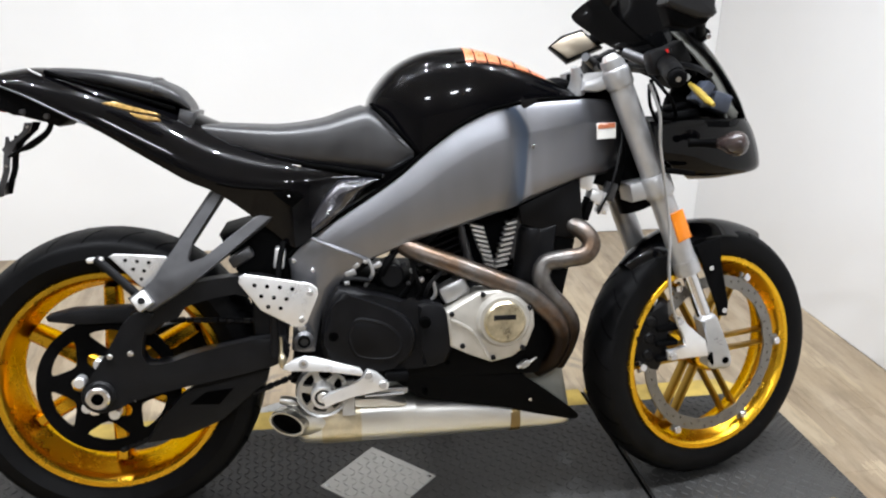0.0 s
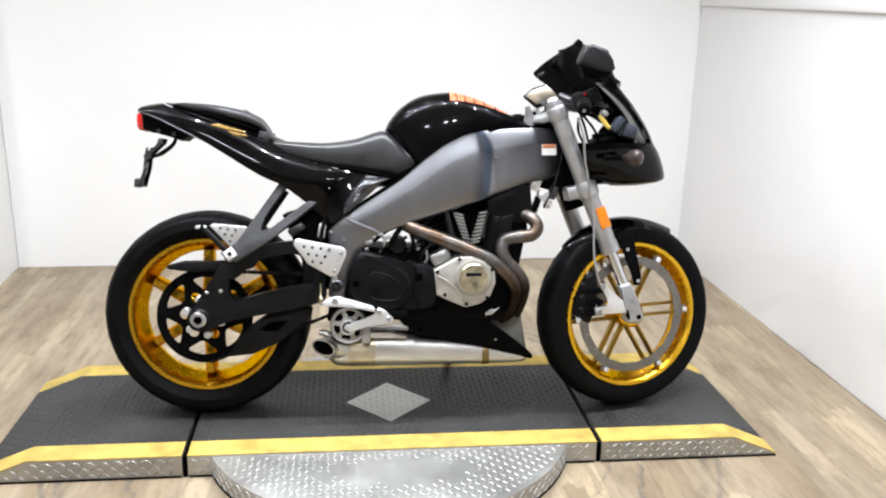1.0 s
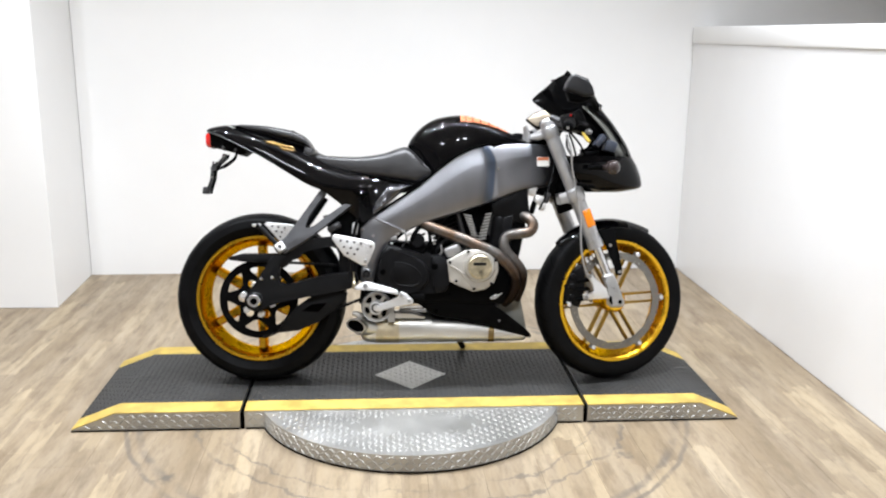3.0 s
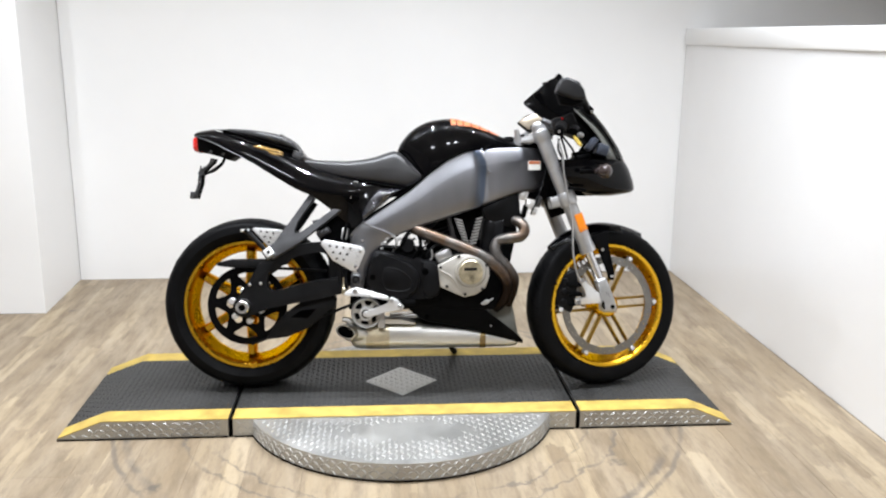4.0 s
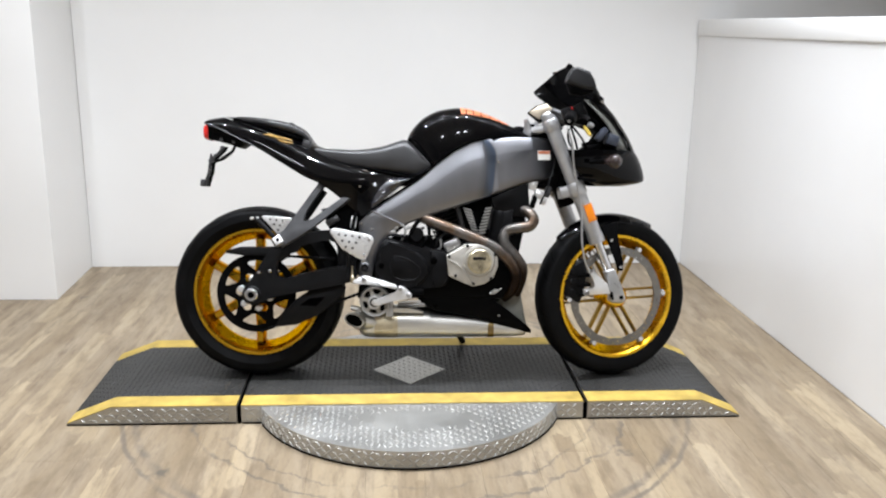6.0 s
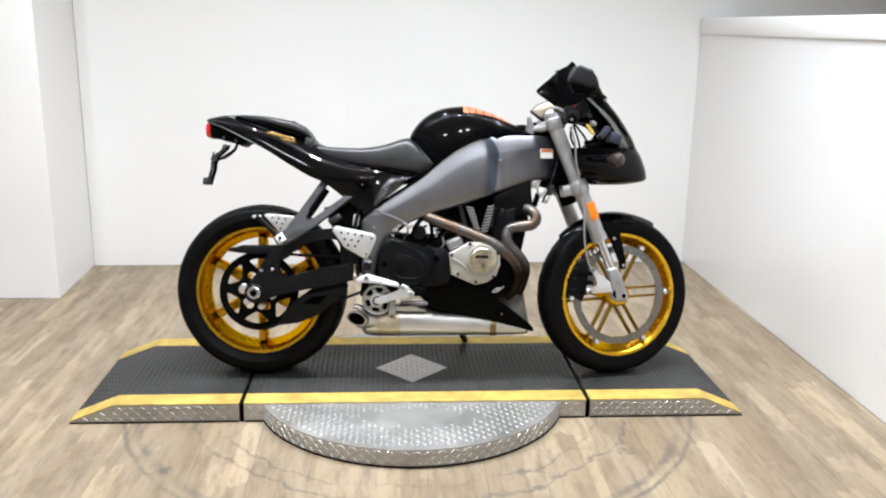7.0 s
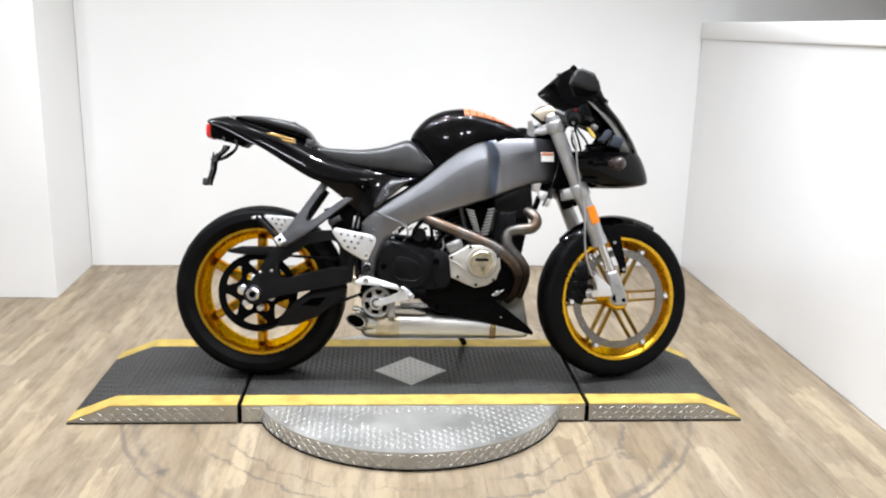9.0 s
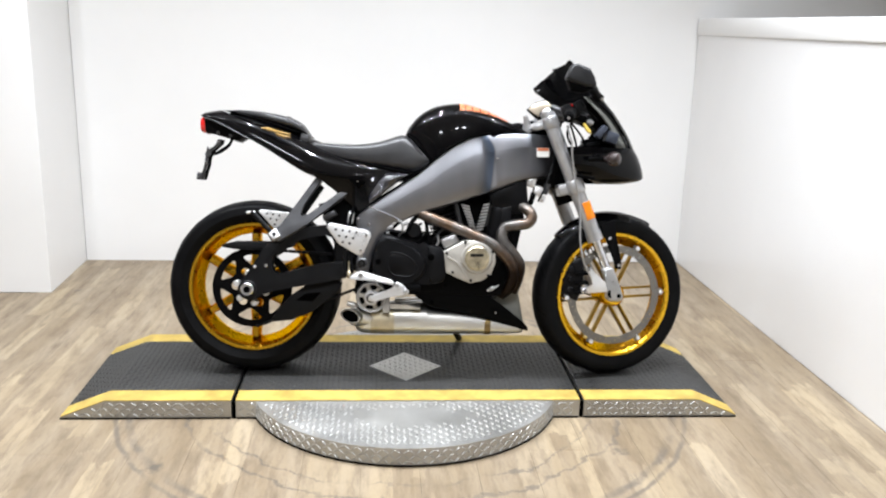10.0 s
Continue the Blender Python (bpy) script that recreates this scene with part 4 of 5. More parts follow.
tip = part("tail_pipe", sweep(((0.47, -0.06, 0.195), (0.42, -0.07, 0.198), (0.388, -0.083, 0.204), (0.37, -0.098, 0.207)), (0.034, 0.035, 0.036, 0.034), 24, 3), STEEL, muffler, "slant-cut steel tail pipe")
own = ring_of(((0.034, -0.014), (0.038, -0.014), (0.04, 0.0), (0.038, 0.03), (0.034, 0.03)), (0, 0, 0), 40)
rim_ = part("pipe_mouth", own, STEEL, tip)
own = knob((0, 0, 0), 0.035, -0.006, 0.0, 32, None, 0.05)
hollow = part("pipe_hollow", own, DARK_HOLE, tip)
for ob in (rim_, hollow):
    ob.matrix_basis = pose(0.364, -0.112, 0.21, 0, 14, -22) @ Matrix.Diagonal((1.03, 1, 0.62, 1))
part("pipe_saddle", sweep(((0.346, -0.09, 0.252), (0.362, -0.09, 0.249), (0.384, -0.085, 0.24), (0.4, -0.075, 0.232)), (0.008, 0.0105, 0.0105, 0.008), 14, 3), STEEL, muffler)
part("heat_shield", plate(((0.47, 0.24), (0.47, 0.262), (0.56, 0.255), (0.61, 0.245), (0.61, 0.236)), -0.13, -0.1, 0.004), STEEL, muffler)

# belly fairing
CHIN = ((0.588, 0.288, 0.318, 0.115), (0.61, 0.268, 0.325, 0.12), (0.65, 0.243, 0.331, 0.122), (0.71, 0.232, 0.335, 0.121), (0.76, 0.222, 0.336, 0.119), (0.8, 0.214, 0.322, 0.116), (0.83, 0.207, 0.303, 0.112), (0.89, 0.188, 0.265, 0.104), (0.95, 0.17, 0.219, 0.092), (0.99, 0.157, 0.185, 0.08), (1.008, 0.152, 0.166, 0.066))


def blade(side):
    """One thin side of the belly fairing, drawn in towards the prow."""
    rings = []
    for x, zb, zt, w in curve4(CHIN, 4):
        ring = [(x, side * (w - 0.012 * (1 - u) - 0.004 * (2 * u - 1) ** 2), zb + (zt - zb) * u) for u in (0, 0.2, 0.4, 0.6, 0.8, 1)]
        ring += [(x, y - side * min(0.006, w * 0.5), z) for x, y, z in ring[::-1]]
        rings.append(ring)
    return loft(rings)


chin = part("belly_fairing", blade(-1), MATT_BLACK, bike, "black belly fairing blade")
part("left_blade", blade(1), MATT_BLACK, chin)
part("scoop", plate(((0.88, 0.268), (0.965, 0.33), (0.972, 0.3), (0.998, 0.163), (0.99, 0.15), (0.93, 0.2)), -0.035, 0.035, 0.012), SCOOP_GREY, chin, "grey inner air scoop")
bolts(((0.885, 0.225),), 0.004, -0.109, -0.095, CHROME, chin)
bolts(((0.652, 0.262), (0.7, 0.325)), 0.006, -0.126, -0.112, DARK_HOLE, chin, "socket")
part("muffler_bracket", block(0.1, 0.02, 0.014, pose(0.567, -0.1, 0.264), 0.004), CAST_ALU, bike, "cast bracket over the muffler")
part("edge_strip", block(0.07, 0.006, 0.004, pose(0.615, -0.125, 0.333, 0, -5, 0), 0.001), ALU, bike)
part("small_fitting", block(0.02, 0.016, 0.015, pose(0.866, -0.132, 0.316, 0, -30, 0), 0.004), CAST_ALU, bike)
part("lever_shaft", sweep(((0.85, -0.13, 0.308), (0.862, -0.131, 0.314), (0.874, -0.132, 0.318), (0.892, -0.132, 0.329)), (0.005, 0.0055, 0.004, 0.002), 8, 3), CAST_ALU, bike, "short bright fitting")

# main frame
SPAR = ((0.376, 0.37, 0.426, 0.366, -0.128), (0.382, 0.43, 0.441, 0.44, -0.134), (0.384, 0.495, 0.478, 0.503, -0.139), (0.377, 0.565, 0.538, 0.553, -0.143), (0.42, 0.606, 0.6, 0.577, -0.147),
        (0.5, 0.658, 0.655, 0.596, -0.151), (0.59, 0.717, 0.71, 0.613, -0.156), (0.66, 0.776, 0.752, 0.627, -0.16), (0.72, 0.82, 0.79, 0.64, -0.163), (0.78, 0.85, 0.825, 0.651, -0.165),
        (0.812, 0.858, 0.84, 0.656, -0.166), (0.826, 0.861, 0.85, 0.659, -0.164), (0.86, 0.866, 0.872, 0.667, -0.148), (0.868, 0.867, 0.88, 0.67, -0.147), (0.93, 0.871, 0.94, 0.692, -0.14), (0.985, 0.873, 0.99, 0.708, -0.128),
        (0.992, 0.873, 0.997, 0.709, -0.125), (1.05, 0.87, 1.05, 0.712, -0.1), (1.085, 0.86, 1.085, 0.73, -0.07))


def spar(side):
    rings = []
    for xt, zt, xb, zb, yo in SPAR:
        ring = []
        for u, dy in ((0, 0.07), (0, 0.014), (0.015, 0.005), (0.07, 0.001), (0.29, -0.004), (0.31, -0.0045), (0.5, -0.005), (0.75, -0.003), (0.93, 0.001), (0.98, 0.008), (1, 0.022), (1, 0.07)):
            if xt > 0.85 and u < 0.3:
                dy += 0.04 * (0.3 - u)
            ring.append((xt + (xb - xt) * u, (yo + dy) * side, zt + (zb - zt) * u))
        rings.append(ring)
    return loft(rings)


frame_right = part("frame_spar", spar(1), FRAME_GREY, bike, "broad brushed grey frame spar, blue reflection painted at the bend")
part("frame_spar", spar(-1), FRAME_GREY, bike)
part("rubber_seal", sweep([(xt, yo + 0.005 + (0.016 if xt > 0.85 else 0), zt + 0.002) for xt, zt, xb, zb, yo in SPAR[3:16]], 0.0042, 8, 3), DARK_HOLE, frame_right, "black rubber seal along the frame")
part("weld_bead", sweep(((0.425, -0.149, 0.606), (0.455, -0.152, 0.592), (0.5, -0.153, 0.574), (0.534, -0.15, 0.557)), 0.004, 8, 5), FRAME_GREY, frame_right)
bolts(((0.388, 0.56), (0.425, 0.54)), 0.005, -0.149, -0.138, CHROME, frame_right)
bolts(((0.875, 0.78),), 0.004, -0.16, -0.15, CHROME, frame_right)
part("steering_head", sweep(((1.045, 0, 0.92), (1.16, 0, 0.63)), 0.045, 24, 0), MATT_BLACK, bike, "black steering head")
part("head_gusset", plate(((0.99, 0.87), (1.075, 0.865), (1.108, 0.757), (1.095, 0.675), (1.03, 0.69), (1.0, 0.71)), -0.065, 0.065, 0.01), MATT_BLACK, bike)
sticker = part("sticker", moved(block(0.052, 0.0016, 0.033, None, 0.0005, 1), pose(1.043, -0.1105, 0.806, 0, -1, 23)), DECAL_WHITE, frame_right, "white label with an orange heading")
part("sticker_heading", moved(block(0.048, 0.001, 0.011, None, 0.0003, 1), pose(1.0428, -0.1118, 0.8165, 0, -1, 23)), DECAL_ORANGE, sticker)

part("rear_core", plate(((0.24, 0.61), (0.36, 0.64), (0.46, 0.58), (0.43, 0.44), (0.31, 0.44)), -0.1, 0.1, 0.01), MATT_BLACK, bike)
part("throttle_body", plate(((0.74, 0.48), (0.72, 0.66), (0.88, 0.68), (0.83, 0.48)), -0.055, 0.055, 0.01), MATT_BLACK, bike)
for k in range(9):
    part("bright_fin", block(0.022 + 0.0012 * k, 0.03, 0.0062, pose(0.797 - 0.0035 * k, -0.085, 0.527 + 0.0105 * k, 0, 14, 0), 0.0015, 1), ALU, bike)
for k in range(9):
    part("bright_fin", block(0.03 + 0.0006 * k, 0.03, 0.0062, pose(0.82 + 0.0038 * k, -0.085, 0.525 + 0.0115 * k, 0, -12, 0), 0.0015, 1), ALU, bike)
for a, b in (((0.757, -0.09, 0.52), (0.727, -0.09, 0.64)), ((0.846, -0.094, 0.54), (0.868, -0.094, 0.64))):
    part("pushrod_tube", rod(a, b, 0.0095), BRACKET_GREY, bike, "grey pushrod tube")
part("black_cylinder", sweep(((0.872, -0.1, 0.5), (0.875, -0.102, 0.518), (0.884, -0.104, 0.592), (0.886, -0.104, 0.606)), (0.027, 0.0295, 0.0295, 0.025), 24, 3), ENGINE_BLACK, bike, "black cylinder casing")

# tank cover
TANK = ((0.548, 0.835, 0.862, 0.05), (0.562, 0.825, 0.893, 0.085), (0.6, 0.795, 0.936, 0.115), (0.65, 0.772, 0.965, 0.138), (0.705, 0.79, 0.977, 0.15), (0.763, 0.82, 0.977, 0.152), (0.847, 0.85, 0.952, 0.14), (0.95, 0.862, 0.904, 0.105), (0.998, 0.868, 0.884, 0.07))


def dome(st, u, lift=0.0):
    x, zb, zt, w = st
    a = math.pi * u
    c, s = math.cos(a), math.sin(a)
    y = (w + lift) * math.copysign(abs(c) ** 0.5, c)
    return (x, y, zb + (zt - zb + lift) * abs(s) ** 0.62)


tank_line = curve4(TANK, 6)
own = loft([[dome(s, k / 32) for k in range(33)] for s in tank_line])
tank = part("tank_cover", own, GLOSS_BLACK, bike, "gloss black domed tank cover with orange name stripe")
# orange lettering stripe reduced to plain bars along the crown
along = [s for s in tank_line if 0.735 < s[0] < 0.925]
bars = 6
fine = curve4(along, 4)
for k in range(bars):
    a0, a1 = int(k * len(fine) / bars), int((k + 0.86) * len(fine) / bars)
    seg = fine[a0:a1 + 1]
    part("name_stripe", loft([[dome(s, 0.5 + 0.25 * j / 6, 0.0016) for j in range(7)] for s in seg], False, False), DECAL_ORANGE, tank, "plain orange bar of the name stripe")
part("tank_seam", sweep([dome(s, 0.74, 0.0005) for s in tank_line[26:-2:3]], 0.0022, 6, 3), MATT_BLACK, tank)
part("tank_latch", body(((0.93, 0.895, 0.912, 0.025), (0.97, 0.885, 0.918, 0.03), (1.01, 0.878, 0.9, 0.02)), 16, 2.6, 3), MATT_BLACK, bike, "black latch behind the bars")
part("ignition_switch", knob((0.0, 0, 0.0), 0.018, -0.02, 0.02, 18), MATT_BLACK, bike).matrix_basis = pose(1.005, 0.0, 0.905, 90)

# seats and tail
seat = part("rider_seat", body(((0.188, 0.812, 0.824, 0.06), (0.21, 0.798, 0.832, 0.08), (0.293, 0.77, 0.828, 0.102), (0.374, 0.752, 0.826, 0.118), (0.455, 0.738, 0.837, 0.13), (0.52, 0.726, 0.858, 0.134), (0.55, 0.722, 0.86, 0.132), (0.588, 0.724, 0.83, 0.132), (0.634, 0.756, 0.782, 0.13)), 44, 4.6, 5), LEATHER, bike, "black vinyl rider's seat")
part("seat_base", plate(((0.5, 0.69), (0.58, 0.7), (0.7, 0.79), (0.62, 0.81), (0.5, 0.79)), -0.118, 0.118, 0.004), MATT_BLACK, seat)
part("seat_lip", sweep(((0.2, -0.072, 0.817), (0.225, -0.09, 0.805), (0.3, -0.106, 0.778), (0.38, -0.122, 0.757), (0.455, -0.134, 0.744), (0.52, -0.139, 0.732), (0.568, -0.14, 0.725)), 0.0055, 8, 4), DARK_HOLE, seat, "black gap under the seat")
part("seat_seam", sweep(((0.556, -0.05, 0.866), (0.562, -0.11, 0.858), (0.6, -0.132, 0.817), (0.642, -0.138, 0.771)), 0.004, 8, 4), DARK_HOLE, seat, "black seam in front of the seat")
part("seat_trim", sweep(((0.34, -0.122, 0.763), (0.375, -0.128, 0.754), (0.41, -0.133, 0.748)), 0.0017, 6, 3), CHROME, seat, "thin bright strip")
pillion = part("passenger_seat", body(((-0.08, 0.934, 0.94, 0.04), (-0.06, 0.925, 0.945, 0.062), (0.025, 0.908, 0.94, 0.08), (0.1, 0.889, 0.928, 0.088), (0.145, 0.877, 0.915, 0.088), (0.175, 0.866, 0.897, 0.084), (0.196, 0.855, 0.868, 0.07)), 28, 3.4, 5), LEATHER, bike, "black vinyl passenger seat hump")
part("seat_seam", sweep([(0.128, 0.09 * math.cos(a) * abs(math.cos(a)) ** -0.4 if abs(math.cos(a)) > 1e-3 else 0.0, 0.898 + 0.0235 * math.sin(a) ** 0.6) for a in (math.pi * k / 14 for k in range(15))], 0.0035, 8, 0), LEATHER, pillion, "raised seam across the passenger seat")
part("seat_lip", sweep(((-0.075, -0.06, 0.936), (-0.02, -0.083, 0.918), (0.05, -0.093, 0.9), (0.12, -0.098, 0.878), (0.17, -0.095, 0.862)), 0.0045, 8, 4), DARK_HOLE, pillion, "black gap under the seat")
TAIL = ((-0.182, 0.918, 0.92, 0.929, 0.06), (-0.168, 0.912, 0.914, 0.937, 0.07), (-0.108, 0.889, 0.895, 0.946, 0.086), (-0.04, 0.855, 0.864, 0.94, 0.1), (0.03, 0.82, 0.832, 0.925, 0.11),
        (0.12, 0.765, 0.78, 0.892, 0.124), (0.19, 0.724, 0.744, 0.858, 0.136), (0.245, 0.7, 0.722, 0.833, 0.143), (0.3, 0.66, 0.712, 0.815, 0.148), (0.35, 0.618, 0.708, 0.803, 0.151), (0.388, 0.588, 0.708, 0.797, 0.152),
        (0.42, 0.606, 0.711, 0.79, 0.147), (0.48, 0.655, 0.72, 0.78, 0.142), (0.54, 0.705, 0.725, 0.755, 0.137), (0.575, 0.724, 0.727, 0.735, 0.133))


def tail_side(s, side, u):
    """A point round the tail's section: the lower panel up to the crease, then over the rolled shoulder to the crown."""
    x, zb, zc, zt, w = s
    f = min(max((x - 0.35) / 0.11, 0), 1)
    lean_in = 0.2 - 0.44 * f * f * (3 - 2 * f)
    if u < 0.3:
        v = u / 0.3
        return (x, side * (w - lean_in * (zc - zb) * (1 - v)), zb + (zc - zb) * v)
    a = radians(90 * (u - 0.3) / 0.7)
    return (x, side * w * max(math.cos(a), 0), zc + (zt - zc) * math.sin(a))


tail_line = [(*p, q[0]) for p, q in zip(curve4([s[:4] for s in TAIL], 8), curve([(s[4], 0, 0) for s in TAIL], 8))]
rings = []
for s in tail_line:
    rings.append([tail_side(s, -1, k / 30) for k in range(31)] + [tail_side(s, 1, k / 30) for k in range(29, -1, -1)])
tail = part("tail_fairing", loft(rings), GLOSS_BLACK, bike, "gloss black tail fairing with a small gold emblem")
# thin aluminium tube stands in for the highlight along the cowl's rim
part("cowl_glint", sweep(((-0.112, -0.036, 0.9425), (-0.097, -0.062, 0.9365), (-0.078, -0.076, 0.929)), 0.002, 8, 4), ALU, tail, "bright sliver drawn as the highlight on the tail cowl rim")
part("trim_line", sweep([Vector(tail_side(s, -1, 0.0)) + Vector((0, -0.001, 0.001)) for s in tail_line[4:34:5]], 0.0022, 6, 4), BRACKET_GREY, tail, "thin grey trim line")
part("panel_crease", sweep([Vector(tail_side(s, -1, 0.3)) + Vector((0, 0.001, -0.003)) for s in tail_line[56:84:4]], 0.0024, 6, 4), DARK_HOLE, tail)
over = [s for s in tail_line if 0.425 < s[0] < 0.57]
rings = []
for i, s in enumerate(over):
    f = i / (len(over) - 1)
    row = []
    reach = min(1.0, 0.3 + 2.0 * f)
    for k in range(13):
        v = k / 12
        swell = 0.016 * math.sin(math.pi * v) ** 0.8 * math.sin(math.pi * (0.12 + 0.8 * f)) + 0.0035 * math.sin(9 * f + 5 * v) * math.sin(math.pi * v)
        row.append(Vector(tail_side(s, -1, 0.005 + 0.3 * v * reach)) + Vector((0, -0.0012 - swell, 0)))
    rings.append(row + [p + Vector((0, 0.006, 0)) for p in row[::-1]])
part("forward_panel", loft(rings), SCUFFED_BLACK, tail, "bulging scuffed gloss panel of the tail")
part("panel_hollow", plate(((0.352, 0.7), (0.4, 0.702), (0.414, 0.69), (0.388, 0.668), (0.372, 0.682)), -0.1535, -0.14, 0.001), DARK_HOLE, tail)
bolts(((0.384, 0.692),), 0.0025, -0.156, -0.15, CHROME, tail)
EMBLEM = pose(0, -0.11, 0.856, -16, 0, -10) @ pose(0, 0.11, -0.86)
emblem = part("emblem", plate(((0.041, 0.877), (0.066, 0.88), (0.095, 0.871), (0.148, 0.857), (0.152, 0.853), (0.12, 0.858), (0.09, 0.864), (0.062, 0.871)), -0.124, -0.108, 0.0008), DECAL_GOLD, tail, "plain gold emblem shape")
emblem.matrix_basis = EMBLEM
part("emblem_stroke", plate(((0.095, 0.859), (0.118, 0.854), (0.15, 0.848), (0.152, 0.843), (0.125, 0.844), (0.106, 0.85)), -0.1238, -0.108, 0.0008), DECAL_GOLD, emblem)
part("seat_bridge", plate(((0.176, 0.862), (0.206, 0.856), (0.2, 0.822), (0.169, 0.834)), -0.085, 0.085, 0.008), BRACKET_GREY, tail, "grey panel between the seats")
part("under_tail", plate(((-0.172, 0.915), (-0.168, 0.862), (-0.139, 0.86), (-0.121, 0.85), (-0.084, 0.84), (-0.058, 0.83), (-0.035, 0.845), (-0.02, 0.875), (-0.08, 0.905)), -0.062, 0.062, 0.006), MATT_BLACK, tail, "black under-tail box")
bolts(((-0.122, 0.86), (-0.078, 0.851)), 0.006, -0.068, -0.06, BRACKET_GREY, tail)
light = part("tail_light", body(((-0.192, 0.872, 0.908, 0.03), (-0.187, 0.862, 0.917, 0.052), (-0.17, 0.858, 0.92, 0.06)), 24, 3, 3), RED, bike, "red tail-light lens")
LEG = ((-0.132, 0.838), (-0.116, 0.838), (-0.122, 0.822), (-0.152, 0.797), (-0.165, 0.776), (-0.167, 0.745), (-0.18, 0.712), (-0.183, 0.692), (-0.193, 0.69), (-0.19, 0.716), (-0.178, 0.742), (-0.176, 0.772), (-0.173, 0.788), (-0.169, 0.811), (-0.164, 0.811), (-0.164, 0.798), (-0.15, 0.806), (-0.134, 0.822))
plate_root = part("plate_bracket", plate(LEG, -0.03, -0.024, 0.0015), BRACKET_GREY, bike, "grey and black number-plate bracket")
part("bracket_leg", plate(LEG, 0.024, 0.03, 0.0015), MATT_BLACK, plate_root)
part("bracket_stay", sweep(((-0.08, -0.028, 0.838), (-0.09, -0.028, 0.818), (-0.122, -0.028, 0.794), (-0.145, -0.028, 0.783), (-0.168, -0.028, 0.77)), (0.005, 0.006, 0.007, 0.004, 0.003), 8, 4), MATT_BLACK, plate_root)
part("cross_bar", rod((-0.172, -0.028, 0.785), (-0.172, 0.028, 0.785), 0.006, 10), BRACKET_GREY, plate_root)
part("plate_foot", block(0.018, 0.07, 0.026, pose(-0.197, 0, 0.704, 0, 8, 0), 0.003), BRACKET_GREY, plate_root, "small grey plate foot")
bolts(((-0.125, 0.83), (-0.172, 0.752)), 0.004, -0.033, -0.03, CHROME, plate_root)
part("side_stand", sweep(((0.66, 0.1, 0.28), (0.72, 0.2, 0.16), (0.775, 0.315, 0.059)), 0.012, 10, 3), SATIN_BLACK, bike, "black side stand")

# front wheel and fork, turned a little to the far side
STEER = Matrix.Rotation(radians(15.5), 3, "Z")
CF = Vector((1.313, 0.0, 0.289))


def at_wheel(x, y, z):
    return CF + STEER @ Vector((x, y, z))


front_wheel = part("front_wheel", knob(CF, 0.043, -0.056, 0.056, 28, None, 0.15, STEER), GOLD, bike, "gold hub of the front wheel")
part("tyre", tyre(CF, 0.297, 0.057, 0.224, 0.048, STEER), RUBBER, front_wheel, "black rubber front tyre")
grooves(CF, 0.297, 0.057, 0.224, 26, front_wheel, STEER)
part("rim", rim(CF, 0.224, 0.055, STEER), GOLD, front_wheel, "glossy gold rim")
for k in range(6):
    for s in (-1, 1):
        a = radians(60 * k + 2)
        own = spoke((0, 0, 0), a, 0.034, 0.19, 0.0052, 0.0042, -0.013, 0.013)
        own = moved(own, pose(-s * 0.0165 * math.sin(a), 0, s * 0.0165 * math.cos(a)))
        part("spoke", moved(own, Matrix.Translation(CF) @ STEER.to_4x4()), GOLD_SATIN, front_wheel, "satin gold spoke")
ROTOR = [[((0.184 + 0.0015 * math.cos(6 * a)) * math.cos(a), (0.184 + 0.0015 * math.cos(6 * a)) * math.sin(a)) for a in (2 * math.pi * k / 108 for k in range(108))],
         [((0.157 + 0.0012 * math.cos(18 * a)) * math.cos(a), (0.157 + 0.0012 * math.cos(18 * a)) * math.sin(a)) for a in (2 * math.pi * k / 108 for k in range(108))]]
for k in range(54):
    a, r = 2 * math.pi * k / 54, 0.1645 + 0.012 * ((k * 2) % 3) / 2
    ROTOR.append([(r * math.cos(a) + 0.0028 * math.cos(b), r * math.sin(a) + 0.0028 * math.sin(b)) for b in (math.pi * j / 4 for j in range(8))])
part("brake_disc", sheet(ROTOR, -0.0025, 0.0025, STEER, at_wheel(0, -0.05, 0)), DISC_STEEL, front_wheel, "drilled steel rim-mounted brake disc")
for k in range(6):
    a = radians(60 * k + 2)
    part("disc_bolt", knob(at_wheel(0.193 * math.cos(a), -0.05, 0.193 * math.sin(a)), 0.0095, -0.01, 0.012, 12, None, 0.2, STEER), CHROME, front_wheel, "bright disc bolt")
    part("disc_lug", spoke(at_wheel(0, -0.046, 0), a, 0.178, 0.2, 0.012, 0.014, -0.004, 0.004, STEER), DISC_STEEL, front_wheel)

FORK_TOP, FORK_END = Vector((1.058, 0, 0.948)), Vector((1.33, 0, 0.286))


def on_fork(u, y):
    p = FORK_TOP.lerp(FORK_END, u)
    return p + Vector((-0.24 * (y + 0.09), y, 0))


